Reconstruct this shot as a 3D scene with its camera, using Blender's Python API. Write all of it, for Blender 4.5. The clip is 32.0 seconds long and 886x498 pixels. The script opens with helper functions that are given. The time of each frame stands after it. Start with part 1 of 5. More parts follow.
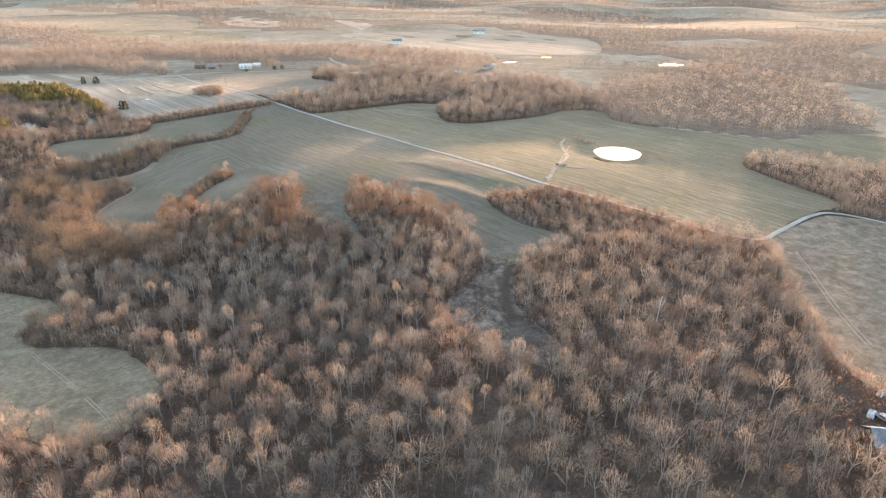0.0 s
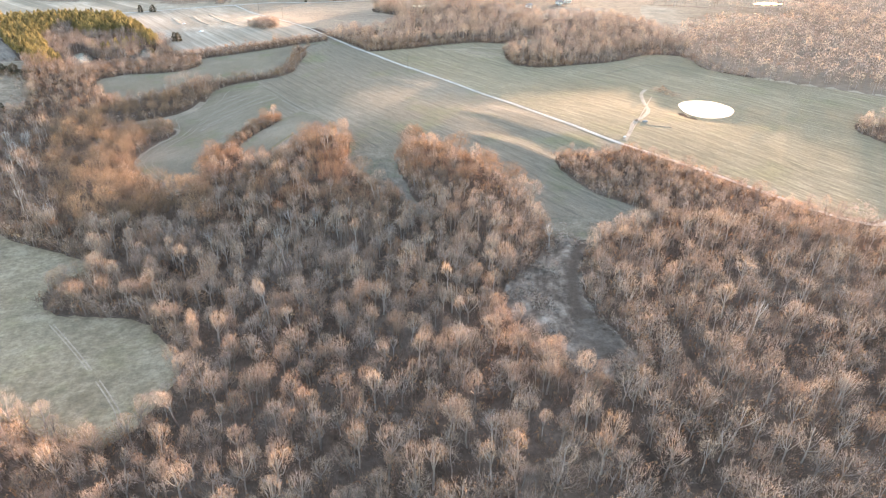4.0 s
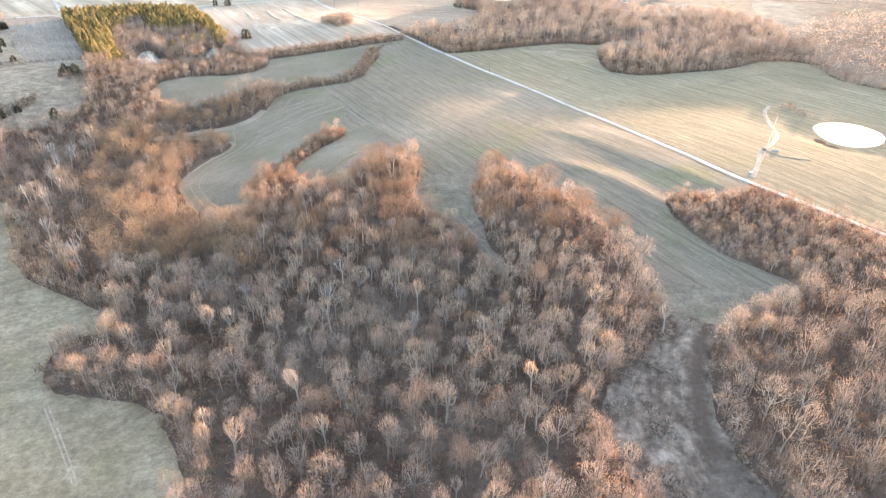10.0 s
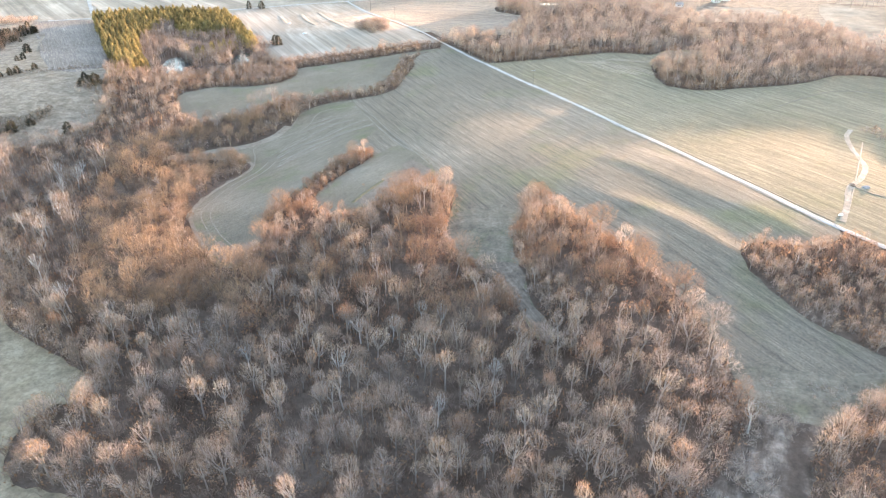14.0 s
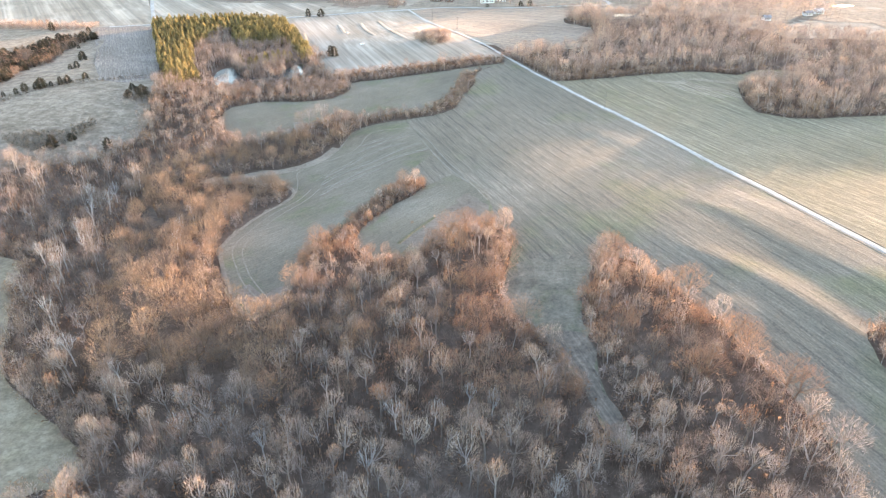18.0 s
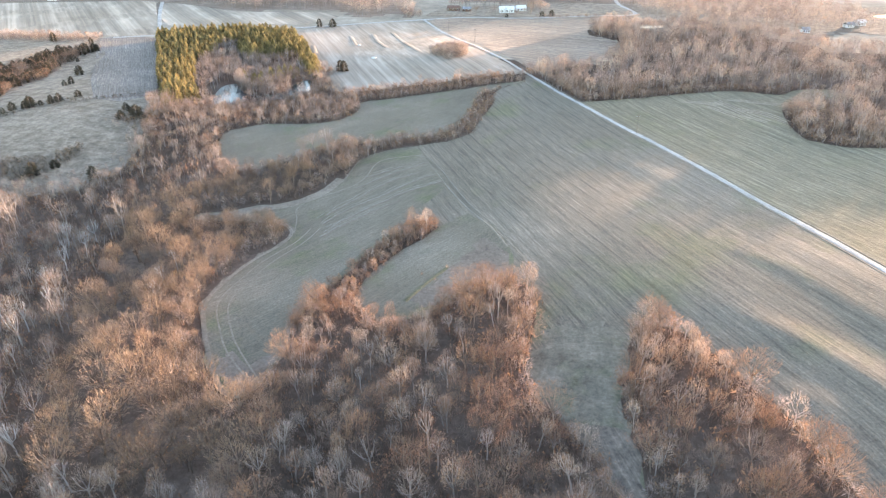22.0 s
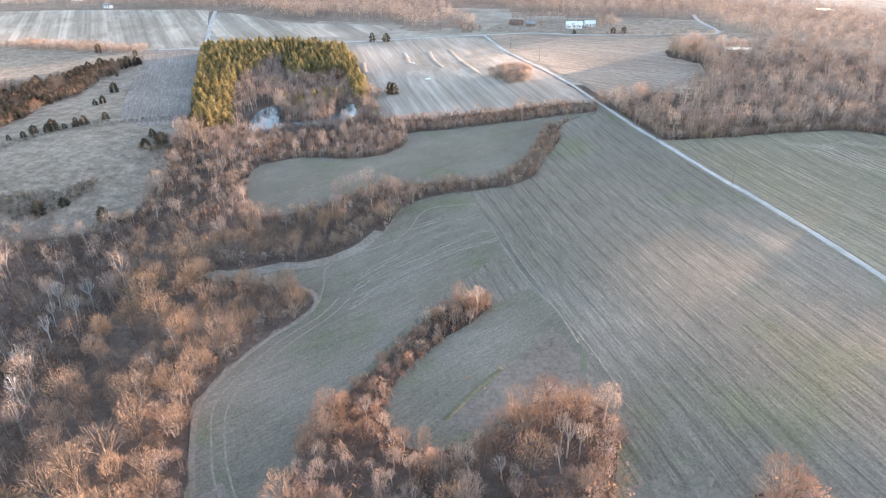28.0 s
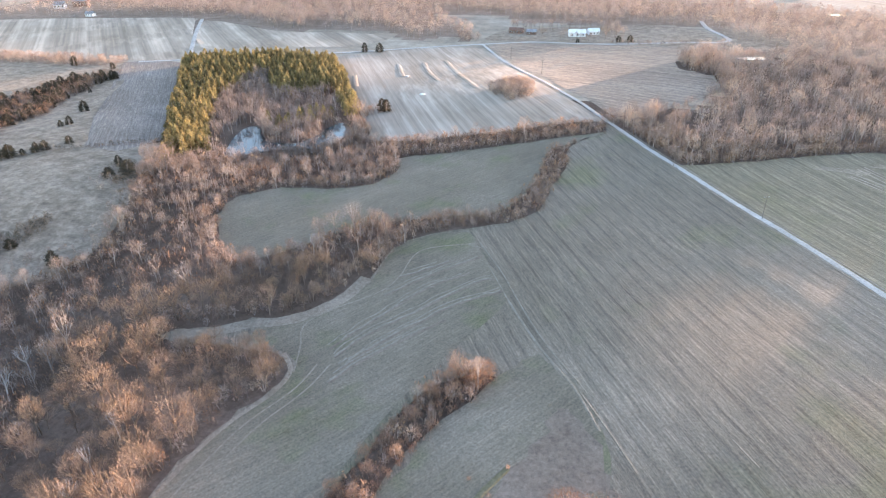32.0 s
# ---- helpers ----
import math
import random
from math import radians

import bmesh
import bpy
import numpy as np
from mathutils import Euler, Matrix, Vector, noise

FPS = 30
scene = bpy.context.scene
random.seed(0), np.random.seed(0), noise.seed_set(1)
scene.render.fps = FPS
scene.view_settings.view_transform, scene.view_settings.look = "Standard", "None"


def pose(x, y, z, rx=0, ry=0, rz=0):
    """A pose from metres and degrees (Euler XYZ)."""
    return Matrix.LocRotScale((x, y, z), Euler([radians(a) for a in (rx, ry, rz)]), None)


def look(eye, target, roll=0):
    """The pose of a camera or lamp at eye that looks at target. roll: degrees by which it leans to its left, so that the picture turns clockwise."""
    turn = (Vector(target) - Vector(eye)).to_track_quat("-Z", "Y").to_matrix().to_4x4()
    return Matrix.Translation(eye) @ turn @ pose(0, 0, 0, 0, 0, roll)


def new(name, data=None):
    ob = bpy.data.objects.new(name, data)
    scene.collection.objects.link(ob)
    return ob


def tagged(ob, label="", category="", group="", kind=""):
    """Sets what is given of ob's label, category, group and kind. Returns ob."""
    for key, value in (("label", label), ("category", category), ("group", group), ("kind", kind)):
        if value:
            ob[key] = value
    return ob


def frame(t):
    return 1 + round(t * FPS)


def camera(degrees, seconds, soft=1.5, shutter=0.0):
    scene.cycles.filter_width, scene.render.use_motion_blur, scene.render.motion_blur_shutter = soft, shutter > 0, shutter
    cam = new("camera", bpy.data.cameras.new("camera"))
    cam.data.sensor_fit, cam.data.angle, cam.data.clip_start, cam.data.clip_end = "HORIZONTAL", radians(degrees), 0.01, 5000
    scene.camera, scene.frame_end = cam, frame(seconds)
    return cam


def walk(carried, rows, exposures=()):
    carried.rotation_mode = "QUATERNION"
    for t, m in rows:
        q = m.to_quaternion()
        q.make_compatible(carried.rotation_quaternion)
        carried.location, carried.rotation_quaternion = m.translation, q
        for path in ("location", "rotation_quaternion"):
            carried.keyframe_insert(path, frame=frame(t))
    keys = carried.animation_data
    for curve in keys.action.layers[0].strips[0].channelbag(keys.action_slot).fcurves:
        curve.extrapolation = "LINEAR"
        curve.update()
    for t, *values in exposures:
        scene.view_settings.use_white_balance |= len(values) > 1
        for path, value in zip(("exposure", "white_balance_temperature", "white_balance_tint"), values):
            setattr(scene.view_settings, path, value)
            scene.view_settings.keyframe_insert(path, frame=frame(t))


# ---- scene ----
cam = camera(69.17, 32.0, 1.22)
# seconds, eye x, y, z, pitch, heading (to the left of +y), roll
PATH = [
    (0, 0.00, 0.00, 112.81, -23.172, -16.847, 0.840),
    (0.5, 1.13, 3.77, 112.78, -24.618, -16.892, 0.953),
    (1, 2.18, 7.68, 112.63, -26.032, -16.957, 1.045),
    (1.5, 3.35, 11.77, 112.49, -27.332, -16.806, 1.181),
    (2, 4.49, 15.80, 112.41, -28.419, -16.145, 1.293),
    (2.5, 5.77, 19.81, 112.32, -28.537, -15.175, 1.290),
    (3, 6.75, 23.88, 112.15, -28.604, -13.813, 1.313),
    (3.5, 7.80, 28.02, 112.12, -28.734, -12.530, 1.243),
    (4, 8.68, 32.24, 111.93, -28.831, -11.277, 1.241),
    (4.5, 9.34, 36.44, 111.69, -28.900, -10.059, 1.267),
    (6.5, 11.81, 53.68, 111.20, -29.281, -6.745, 1.001),
    (7, 12.24, 57.93, 110.99, -29.362, -5.942, 0.878),
    (7.5, 12.58, 62.22, 110.75, -29.439, -5.338, 0.810),
    (8, 12.95, 66.66, 110.64, -29.510, -5.020, 0.714),
    (8.5, 13.42, 70.96, 110.66, -29.607, -4.809, 0.576),
    (9, 13.64, 75.37, 110.81, -29.715, -4.542, 0.519),
    (9.5, 13.84, 79.77, 110.81, -29.806, -4.302, 0.469),
    (10, 14.17, 84.16, 110.74, -29.873, -4.063, 0.377),
    (10.5, 14.55, 88.60, 110.71, -29.934, -3.772, 0.297),
    (11, 15.07, 92.84, 110.61, -29.980, -3.432, 0.202),
    (11.5, 15.62, 97.04, 110.44, -29.991, -3.102, 0.121),
    (12, 15.92, 101.40, 110.37, -30.042, -2.807, 0.059),
    (12.5, 16.07, 105.93, 110.32, -30.074, -2.407, 0.012),
    (13, 16.05, 110.44, 110.26, -30.073, -1.926, -0.000),
    (13.5, 16.33, 114.84, 110.08, -30.031, -1.218, -0.010),
    (14, 16.49, 119.22, 109.88, -29.988, -0.423, -0.047),
    (14.5, 16.53, 123.58, 109.66, -29.932, 0.370, -0.028),
    (15, 16.45, 127.95, 109.42, -29.878, 1.133, -0.084),
    (15.5, 16.54, 132.31, 109.16, -29.845, 1.927, -0.174),
    (17.5, 15.86, 149.50, 108.75, -29.647, 4.857, -0.351),
    (18, 15.57, 153.69, 108.71, -29.608, 5.099, -0.342),
    (18.5, 15.29, 157.80, 108.65, -29.559, 5.174, -0.403),
    (19, 15.15, 162.11, 108.75, -29.556, 5.192, -0.504),
    (19.5, 14.98, 166.35, 108.83, -29.532, 5.204, -0.551),
    (20, 14.70, 170.54, 108.90, -29.516, 5.185, -0.613),
    (20.5, 14.36, 174.83, 108.90, -29.472, 5.213, -0.639),
    (21, 13.97, 179.09, 108.97, -29.442, 5.484, -0.624),
    (21.5, 13.33, 183.42, 109.07, -29.389, 6.038, -0.561),
    (22, 12.92, 187.55, 109.19, -29.332, 6.635, -0.483),
    (22.5, 12.79, 191.62, 109.25, -29.287, 7.405, -0.521),
    (23, 12.58, 195.59, 109.28, -29.228, 8.190, -0.521),
    (23.5, 12.17, 199.68, 109.23, -29.179, 8.929, -0.520),
    (24, 11.51, 203.81, 109.16, -29.117, 9.653, -0.514),
    (24.5, 10.66, 207.98, 109.02, -29.069, 10.388, -0.514),
    (25, 9.68, 212.20, 108.85, -29.028, 11.101, -0.511),
    (25.5, 8.98, 216.23, 108.76, -28.960, 11.597, -0.524),
    (27.5, 6.14, 232.80, 108.76, -28.870, 11.766, -0.596),
    (28, 5.48, 236.75, 108.76, -28.847, 11.748, -0.567),
    (28.5, 4.86, 240.78, 108.82, -28.835, 11.724, -0.644),
    (29, 4.09, 244.82, 108.86, -28.840, 11.711, -0.662),
    (29.5, 3.38, 248.91, 108.80, -28.796, 11.696, -0.680),
    (30, 2.60, 253.01, 108.75, -28.786, 11.670, -0.663),
    (30.5, 1.90, 257.21, 108.69, -28.779, 11.659, -0.667),
    (31, 1.31, 261.35, 108.56, -28.737, 11.656, -0.691),
    (31.5, 0.56, 265.46, 108.46, -28.704, 11.626, -0.721),
    (32, -0.01, 269.43, 108.33, -28.651, 11.615, -0.766),
]
EXPOSURES = [(0, 3.16, 6100, 19), (2, 3.52, 6050, 20), (4, 3.68, 6100, 20), (7, 3.74, 6150, 22), (9, 3.94, 6150, 22), (14, 3.9, 5950, 20), (19, 3.78, 5750, 19), (25, 3.5, 5600, 20), (32, 3.44, 5550, 23)]
walk(cam, [(t, pose(x, y, z, 90 + p, 0, h) @ pose(0, 0, 0, 0, 0, r)) for t, x, y, z, p, h, r in PATH], EXPOSURES)

# ---- sky and sun ----
SUN_AZ, SUN_EL = radians(39), radians(2.8)  # azimuth from +y towards +x
world = bpy.data.worlds.new("world")
scene.world = world
world.use_nodes = True
wn = world.node_tree
sky = wn.nodes.new("ShaderNodeTexSky")
sky.sky_type, sky.sun_disc = "NISHITA", False
sky.sun_elevation, sky.sun_rotation = SUN_EL, SUN_AZ
sky.altitude, sky.air_density, sky.dust_density = 200, 1.0, 0.7
wn.links.new(sky.outputs[0], wn.nodes["Background"].inputs[0])
wn.nodes["Background"].inputs[1].default_value = 0.15
sun = new("sun", bpy.data.lights.new("sun", "SUN"))
sun.data.energy, sun.data.angle, sun.data.color = 2.8, radians(1.0), (1.0, 0.71, 0.46)
to_sun = Vector((math.sin(SUN_AZ) * math.cos(SUN_EL), math.cos(SUN_AZ) * math.cos(SUN_EL), math.sin(SUN_EL)))
sun.matrix_world = look(to_sun * 900, (0, 0, 0))


# ---- materials ----
def material(name, rough=0.9, spec=0.2, fuzz=0.0):
    m = bpy.data.materials.new(name)
    m.use_nodes = True
    b = m.node_tree.nodes["Principled BSDF"]
    b.inputs["Roughness"].default_value = rough
    b.inputs["Specular IOR Level"].default_value = spec
    # dry-grass sheen, also lifting far ground at grazing views in place of haze
    b.inputs["Sheen Weight"].default_value, b.inputs["Sheen Roughness"].default_value = fuzz, 0.5
    b.inputs["Sheen Tint"].default_value = (1.0, 0.92, 0.82, 1)
    return m, m.node_tree, b


def node(nt, kind, **sockets):
    n = nt.nodes.new(kind)
    for k, v in sockets.items():
        n.inputs[k.replace("_", " ")].default_value = v
    return n


def ramp(nt, fac, stops):
    r = nt.nodes.new("ShaderNodeValToRGB")
    e = r.color_ramp.elements
    while len(e) < len(stops):
        e.new(0.5)
    for k, (p, c) in zip(e, stops):
        k.position, k.color = p, (*c, 1)
    nt.links.new(fac, r.inputs[0])
    return r.outputs[0]


def mix(nt, fac, a, b, mode="MIX"):
    n = nt.nodes.new("ShaderNodeMix")
    n.data_type, n.blend_type = "RGBA", mode
    for s, v in ((n.inputs[0], fac), (n.inputs[6], a), (n.inputs[7], b)):
        if isinstance(v, (int, float)):
            s.default_value = v
        elif isinstance(v, tuple):
            s.default_value = (*v, 1)
        else:
            nt.links.new(v, s)
    return n.outputs[2]


def coords(nt, turn=0.0, scale=(1, 1, 1)):
    tc = nt.nodes.new("ShaderNodeTexCoord")
    first = nt.nodes.new("ShaderNodeMapping")
    first.inputs["Rotation"].default_value = (0, 0, radians(turn))
    second = nt.nodes.new("ShaderNodeMapping")
    second.inputs["Scale"].default_value = scale
    nt.links.new(tc.outputs["Object"], first.inputs[0])
    nt.links.new(first.outputs[0], second.inputs[0])
    return second.outputs[0]


def noise_at(nt, vec, scale, detail=4, rough=0.6):
    n = node(nt, "ShaderNodeTexNoise", Scale=scale, Detail=detail, Roughness=rough)
    nt.links.new(vec, n.inputs["Vector"])
    return n.outputs[0]


def bump(nt, b, height, strength=0.5, distance=0.3):
    n = node(nt, "ShaderNodeBump", Strength=strength, Distance=distance)
    nt.links.new(height, n.inputs["Height"])
    nt.links.new(n.outputs[0], b.inputs["Normal"])


def land(name, dark, mid, light, patch=0.02, grain=0.6, turn=0, rows=0.0, row_scale=0.35, green=None, mottle=0.0, speck=0.9, fuzz=0.08, wheels=0.4):
    """Grass, soil or stubble: broad patches, fine grain and, where rows > 0, drilled rows along the turned x axis."""
    m, nt, b = material(name, 1.0, 0.0, fuzz)
    v = coords(nt, turn)
    big = noise_at(nt, v, patch, 5, 0.62)
    fine = noise_at(nt, v, grain, 7, 0.8)
    col = ramp(nt, big, [(0.3, dark), (0.52, mid), (0.72, light)])
    if green:
        g = noise_at(nt, v, patch * 2.3, 3)
        col = mix(nt, ramp(nt, g, [(0.54, (0, 0, 0)), (0.7, (0.55, 0.55, 0.55))]), col, green)
    if mottle:
        mo = noise_at(nt, v, 0.16, 4, 0.7)
        col = mix(nt, mottle, col, ramp(nt, mo, [(0.36, tuple(c * 0.5 for c in dark)), (0.5, mid), (0.63, tuple(min(1, c * 1.3) for c in light))]))
    col = mix(nt, speck, col, ramp(nt, fine, [(0.32, (0.3, 0.3, 0.3)), (0.68, (0.7, 0.7, 0.7))]), "OVERLAY")
    height = fine
    if rows:
        lines = noise_at(nt, coords(nt, turn, (0.005, row_scale, 1)), 1.0, 4, 0.7)
        col = mix(nt, rows, col, ramp(nt, lines, [(0.38, (0.28, 0.28, 0.28)), (0.62, (0.72, 0.72, 0.72))]), "OVERLAY")
        thin = noise_at(nt, coords(nt, turn, (0.014, row_scale * 4.5, 1)), 1.0, 5, 0.75)
        col = mix(nt, min(1.0, rows * 3.5), col, ramp(nt, thin, [(0.38, (0.25, 0.25, 0.25)), (0.5, (0.48, 0.48, 0.48)), (0.62, (0.75, 0.75, 0.75))]), "OVERLAY")
        straw = noise_at(nt, coords(nt, turn, (0.09, 1.5, 1)), 1.0, 4, 0.8)
        col = mix(nt, 0.55 if wheels else 0.3, col, ramp(nt, straw, [(0.36, (0.3, 0.3, 0.31)), (0.52, (0.48, 0.48, 0.48)), (0.66, (0.8, 0.78, 0.74))]), "OVERLAY")
        wheel = nt.nodes.new("ShaderNodeTexWave")
        wheel.bands_direction = "Y"
        for k, w in (("Scale", 0.055), ("Distortion", 0.9), ("Detail", 3.0), ("Detail Scale", 0.12)):
            wheel.inputs[k].default_value = w
        nt.links.new(coords(nt, turn, (0.25, 1, 1)), wheel.inputs["Vector"])
        col = mix(nt, ramp(nt, wheel.outputs[1], [(0.0, (wheels, wheels, wheels)), (0.16, (0, 0, 0))]), col, (0.42, 0.42, 0.43), "MULTIPLY")
        height = straw
    nt.links.new(col, b.inputs["Base Color"])
    bump(nt, b, height, 0.5, 0.3)
    return m


CROP = land("drilled crop field", (0.165, 0.138, 0.101), (0.21, 0.177, 0.133), (0.266, 0.225, 0.173), 0.012, 1.6, 64.5, 0.062, 0.3, (0.16, 0.162, 0.075), speck=1.0, fuzz=0.09, wheels=0.3)
CROP_B = land("contour strip field", (0.152, 0.129, 0.093), (0.192, 0.163, 0.119), (0.242, 0.206, 0.155), 0.02, 1.6, -50, 0.03, 0.25, (0.14, 0.15, 0.068), speck=1.0, fuzz=0.09, wheels=0.0)
CROP_R = land("winter pasture field", (0.205, 0.168, 0.107), (0.25, 0.206, 0.135), (0.3, 0.248, 0.168), 0.012, 0.8, 64, 0.11, 0.16, (0.215, 0.192, 0.102), speck=0.6, fuzz=0.09, wheels=0.25)


def strips(name, dark, mid, light, turn, width, fine=0.5):
    """Harvested rows in long even strips of about the given width along the turned x axis."""
    m, nt, b = material(name, 1.0, 0.0, 0.11)
    col = ramp(nt, noise_at(nt, coords(nt, turn, (0.0008, 1.0 / width, 1)), 1.0, 3, 0.7), [(0.36, dark), (0.5, mid), (0.62, light)])
    thin = noise_at(nt, coords(nt, turn, (0.004, 5.0 / width, 1)), 1.0, 3, 0.6)
    col = mix(nt, fine, col, ramp(nt, thin, [(0.35, (0.35, 0.35, 0.35)), (0.65, (0.66, 0.66, 0.66))]), "OVERLAY")
    col = mix(nt, 0.5, col, ramp(nt, noise_at(nt, coords(nt, turn), 0.01, 5, 0.65), [(0.35, (0.36, 0.34, 0.31)), (0.65, (0.62, 0.62, 0.62))]), "OVERLAY")
    nt.links.new(col, b.inputs["Base Color"])
    bump(nt, b, thin, 0.4, 0.3)
    return m


STRIPED = strips("corn stubble strips", (0.24, 0.2, 0.155), (0.34, 0.282, 0.218), (0.45, 0.372, 0.29), 53, 14)

STUBBLE = strips("pale stubble", (0.27, 0.22, 0.17), (0.33, 0.272, 0.215), (0.4, 0.335, 0.27), 65, 8, 0.5)
BROWN = land("brown stubble", (0.24, 0.17, 0.125), (0.3, 0.225, 0.165), (0.37, 0.285, 0.215), 0.012, 0.4, 20, 0.16, 0.2, fuzz=0.13)
PLOWED = land("harvested ground", (0.2, 0.162, 0.132), (0.25, 0.205, 0.168), (0.31, 0.255, 0.212), 0.02, 0.6, 60, 0.1, 0.3, wheels=0.12)
PASTURE = land("dry pasture grass", (0.185, 0.142, 0.1), (0.24, 0.188, 0.137), (0.3, 0.24, 0.18), 0.03, 0.5, mottle=0.45, fuzz=0.1)
MEADOW = land("short grey-green grass", (0.21, 0.162, 0.105), (0.272, 0.215, 0.141), (0.345, 0.28, 0.195), 0.03, 0.6, green=(0.25, 0.21, 0.115), mottle=0.3)


def swirl(name, cx, cy, track, half, dark, mid, light, worn):
    """Weedy ground combed in arcs round a point, with one worn wheel track at a given radius."""
    m, nt, b = material(name, 1.0, 0.0)
    tc = nt.nodes.new("ShaderNodeTexCoord")
    off = nt.nodes.new("ShaderNodeVectorMath")
    off.operation = "SUBTRACT"
    off.inputs[1].default_value = (cx, cy, 0)
    flat = nt.nodes.new("ShaderNodeVectorMath")
    flat.operation = "MULTIPLY"
    flat.inputs[1].default_value = (1, 1, 0)
    size = nt.nodes.new("ShaderNodeVectorMath")
    size.operation = "LENGTH"
    sep = nt.nodes.new("ShaderNodeSeparateXYZ")
    ang = nt.nodes.new("ShaderNodeMath")
    ang.operation = "ARCTAN2"
    nt.links.new(tc.outputs["Object"], off.inputs[0])
    nt.links.new(off.outputs[0], flat.inputs[0])
    nt.links.new(flat.outputs[0], size.inputs[0])
    nt.links.new(flat.outputs[0], sep.inputs[0])
    nt.links.new(sep.outputs[1], ang.inputs[0])
    nt.links.new(sep.outputs[0], ang.inputs[1])
    polar = nt.nodes.new("ShaderNodeCombineXYZ")
    nt.links.new(size.outputs["Value"], polar.inputs[0])
    nt.links.new(ang.outputs[0], polar.inputs[1])

    def stretched(x, y, detail):
        k = nt.nodes.new("ShaderNodeMapping")
        k.inputs["Scale"].default_value = (x, y, 1)
        nt.links.new(polar.outputs[0], k.inputs[0])
        return noise_at(nt, k.outputs[0], 1.0, detail, 0.65)

    arcs, broad = stretched(0.42, 11, 5), noise_at(nt, coords(nt), 0.16, 5, 0.7)
    col = ramp(nt, broad, [(0.36, dark), (0.5, mid), (0.66, light)])
    col = mix(nt, 0.8, col, ramp(nt, arcs, [(0.36, (0.26, 0.26, 0.26)), (0.64, (0.74, 0.74, 0.74))]), "OVERLAY")
    if half:
        wob = nt.nodes.new("ShaderNodeMath")
        wob.operation = "MULTIPLY_ADD"
        wob.inputs[1].default_value, wob.inputs[2].default_value = 3.0, -1.5 - track
        nt.links.new(stretched(0.3, 8, 3), wob.inputs[0])
        dist = nt.nodes.new("ShaderNodeMath")
        dist.operation = "ADD"
        nt.links.new(size.outputs["Value"], dist.inputs[0])
        nt.links.new(wob.outputs[0], dist.inputs[1])
        away = nt.nodes.new("ShaderNodeMath")
        away.operation = "ABSOLUTE"
        nt.links.new(dist.outputs[0], away.inputs[0])
        norm = nt.nodes.new("ShaderNodeMath")
        norm.operation = "DIVIDE"
        norm.inputs[1].default_value = half * 4
        nt.links.new(away.outputs[0], norm.inputs[0])
        col = mix(nt, ramp(nt, norm.outputs[0], [(0.1, (0.9, 0.9, 0.9)), (0.4, (0, 0, 0))]), col, worn)
    fine = noise_at(nt, coords(nt), 0.8, 6, 0.8)
    col = mix(nt, 0.6, col, ramp(nt, fine, [(0.32, (0.3, 0.3, 0.3)), (0.68, (0.7, 0.7, 0.7))]), "OVERLAY")
    nt.links.new(col, b.inputs["Base Color"])
    bump(nt, b, fine, 0.5, 0.3)
    return m


SWIRL = swirl("combed weedy ground", 178, 165.7, 98.9, 2.0, (0.1, 0.077, 0.06), (0.168, 0.132, 0.103), (0.3, 0.248, 0.2), (0.105, 0.08, 0.062))
DUST = land("pale dusty ground", (0.3, 0.245, 0.185), (0.37, 0.305, 0.24), (0.43, 0.36, 0.29), 0.1, 0.9)
LINE = land("faint dry stems", (0.22, 0.185, 0.138), (0.25, 0.212, 0.16), (0.28, 0.24, 0.185), 0.1, 0.9)
WORN = land("worn dark earth", (0.1, 0.08, 0.062), (0.135, 0.108, 0.086), (0.18, 0.146, 0.118), 0.1, 0.6, mottle=0.3)
STRAW = land("pale straw", (0.2, 0.175, 0.132), (0.235, 0.206, 0.158), (0.275, 0.243, 0.19), 0.1, 0.9)
LITTER = land("leaf litter", (0.092, 0.066, 0.049), (0.136, 0.1, 0.076), (0.19, 0.144, 0.111), 0.03, 0.5, fuzz=0.0)
GRAVEL = land("white gravel", (0.36, 0.33, 0.29), (0.44, 0.405, 0.36), (0.53, 0.49, 0.44), 0.08, 1.5)
MARGIN = land("bare brown field margin", (0.165, 0.13, 0.1), (0.205, 0.165, 0.128), (0.25, 0.205, 0.162), 0.08, 0.8)
# floor colour lightened to offset heavy tree shadow in the far woods
WOODFLOOR = land("lightened wood floor", (0.16, 0.12, 0.09), (0.21, 0.16, 0.122), (0.26, 0.205, 0.16), 0.02, 0.1)
PALEGRASS = land("pale dry grass", (0.3, 0.235, 0.17), (0.36, 0.285, 0.21), (0.42, 0.34, 0.26), 0.05, 0.8, mottle=0.2)
GAPFLOOR = land("brown weeds in a gap", (0.16, 0.128, 0.098), (0.205, 0.166, 0.128), (0.26, 0.213, 0.165), 0.06, 0.9, 70, 0.03, 0.5, mottle=0.35, wheels=0.15)
WEEDY = land("weedy crop stubble", (0.15, 0.128, 0.094), (0.2, 0.172, 0.128), (0.265, 0.225, 0.17), 0.05, 0.9, mottle=0.3, green=(0.15, 0.15, 0.075))
TAN = land("tan dry weeds", (0.2, 0.165, 0.122), (0.25, 0.207, 0.157), (0.31, 0.26, 0.2), 0.06, 0.9)
GREEN = land("short green grass strip", (0.11, 0.1, 0.06), (0.15, 0.135, 0.082), (0.19, 0.17, 0.11), 0.06, 0.9)
COUNTRY = land("far farmland", (0.2, 0.155, 0.11), (0.32, 0.27, 0.205), (0.42, 0.365, 0.29), 0.005, 0.05, fuzz=0.06)


def water_material():
    m, nt, b = material("still water", 0.06, 0.5)
    b.inputs["Base Color"].default_value = (0.03, 0.04, 0.045, 1)
    bump(nt, b, noise_at(nt, coords(nt), 0.8, 3), 0.05, 0.1)
    return m


WATER = water_material()


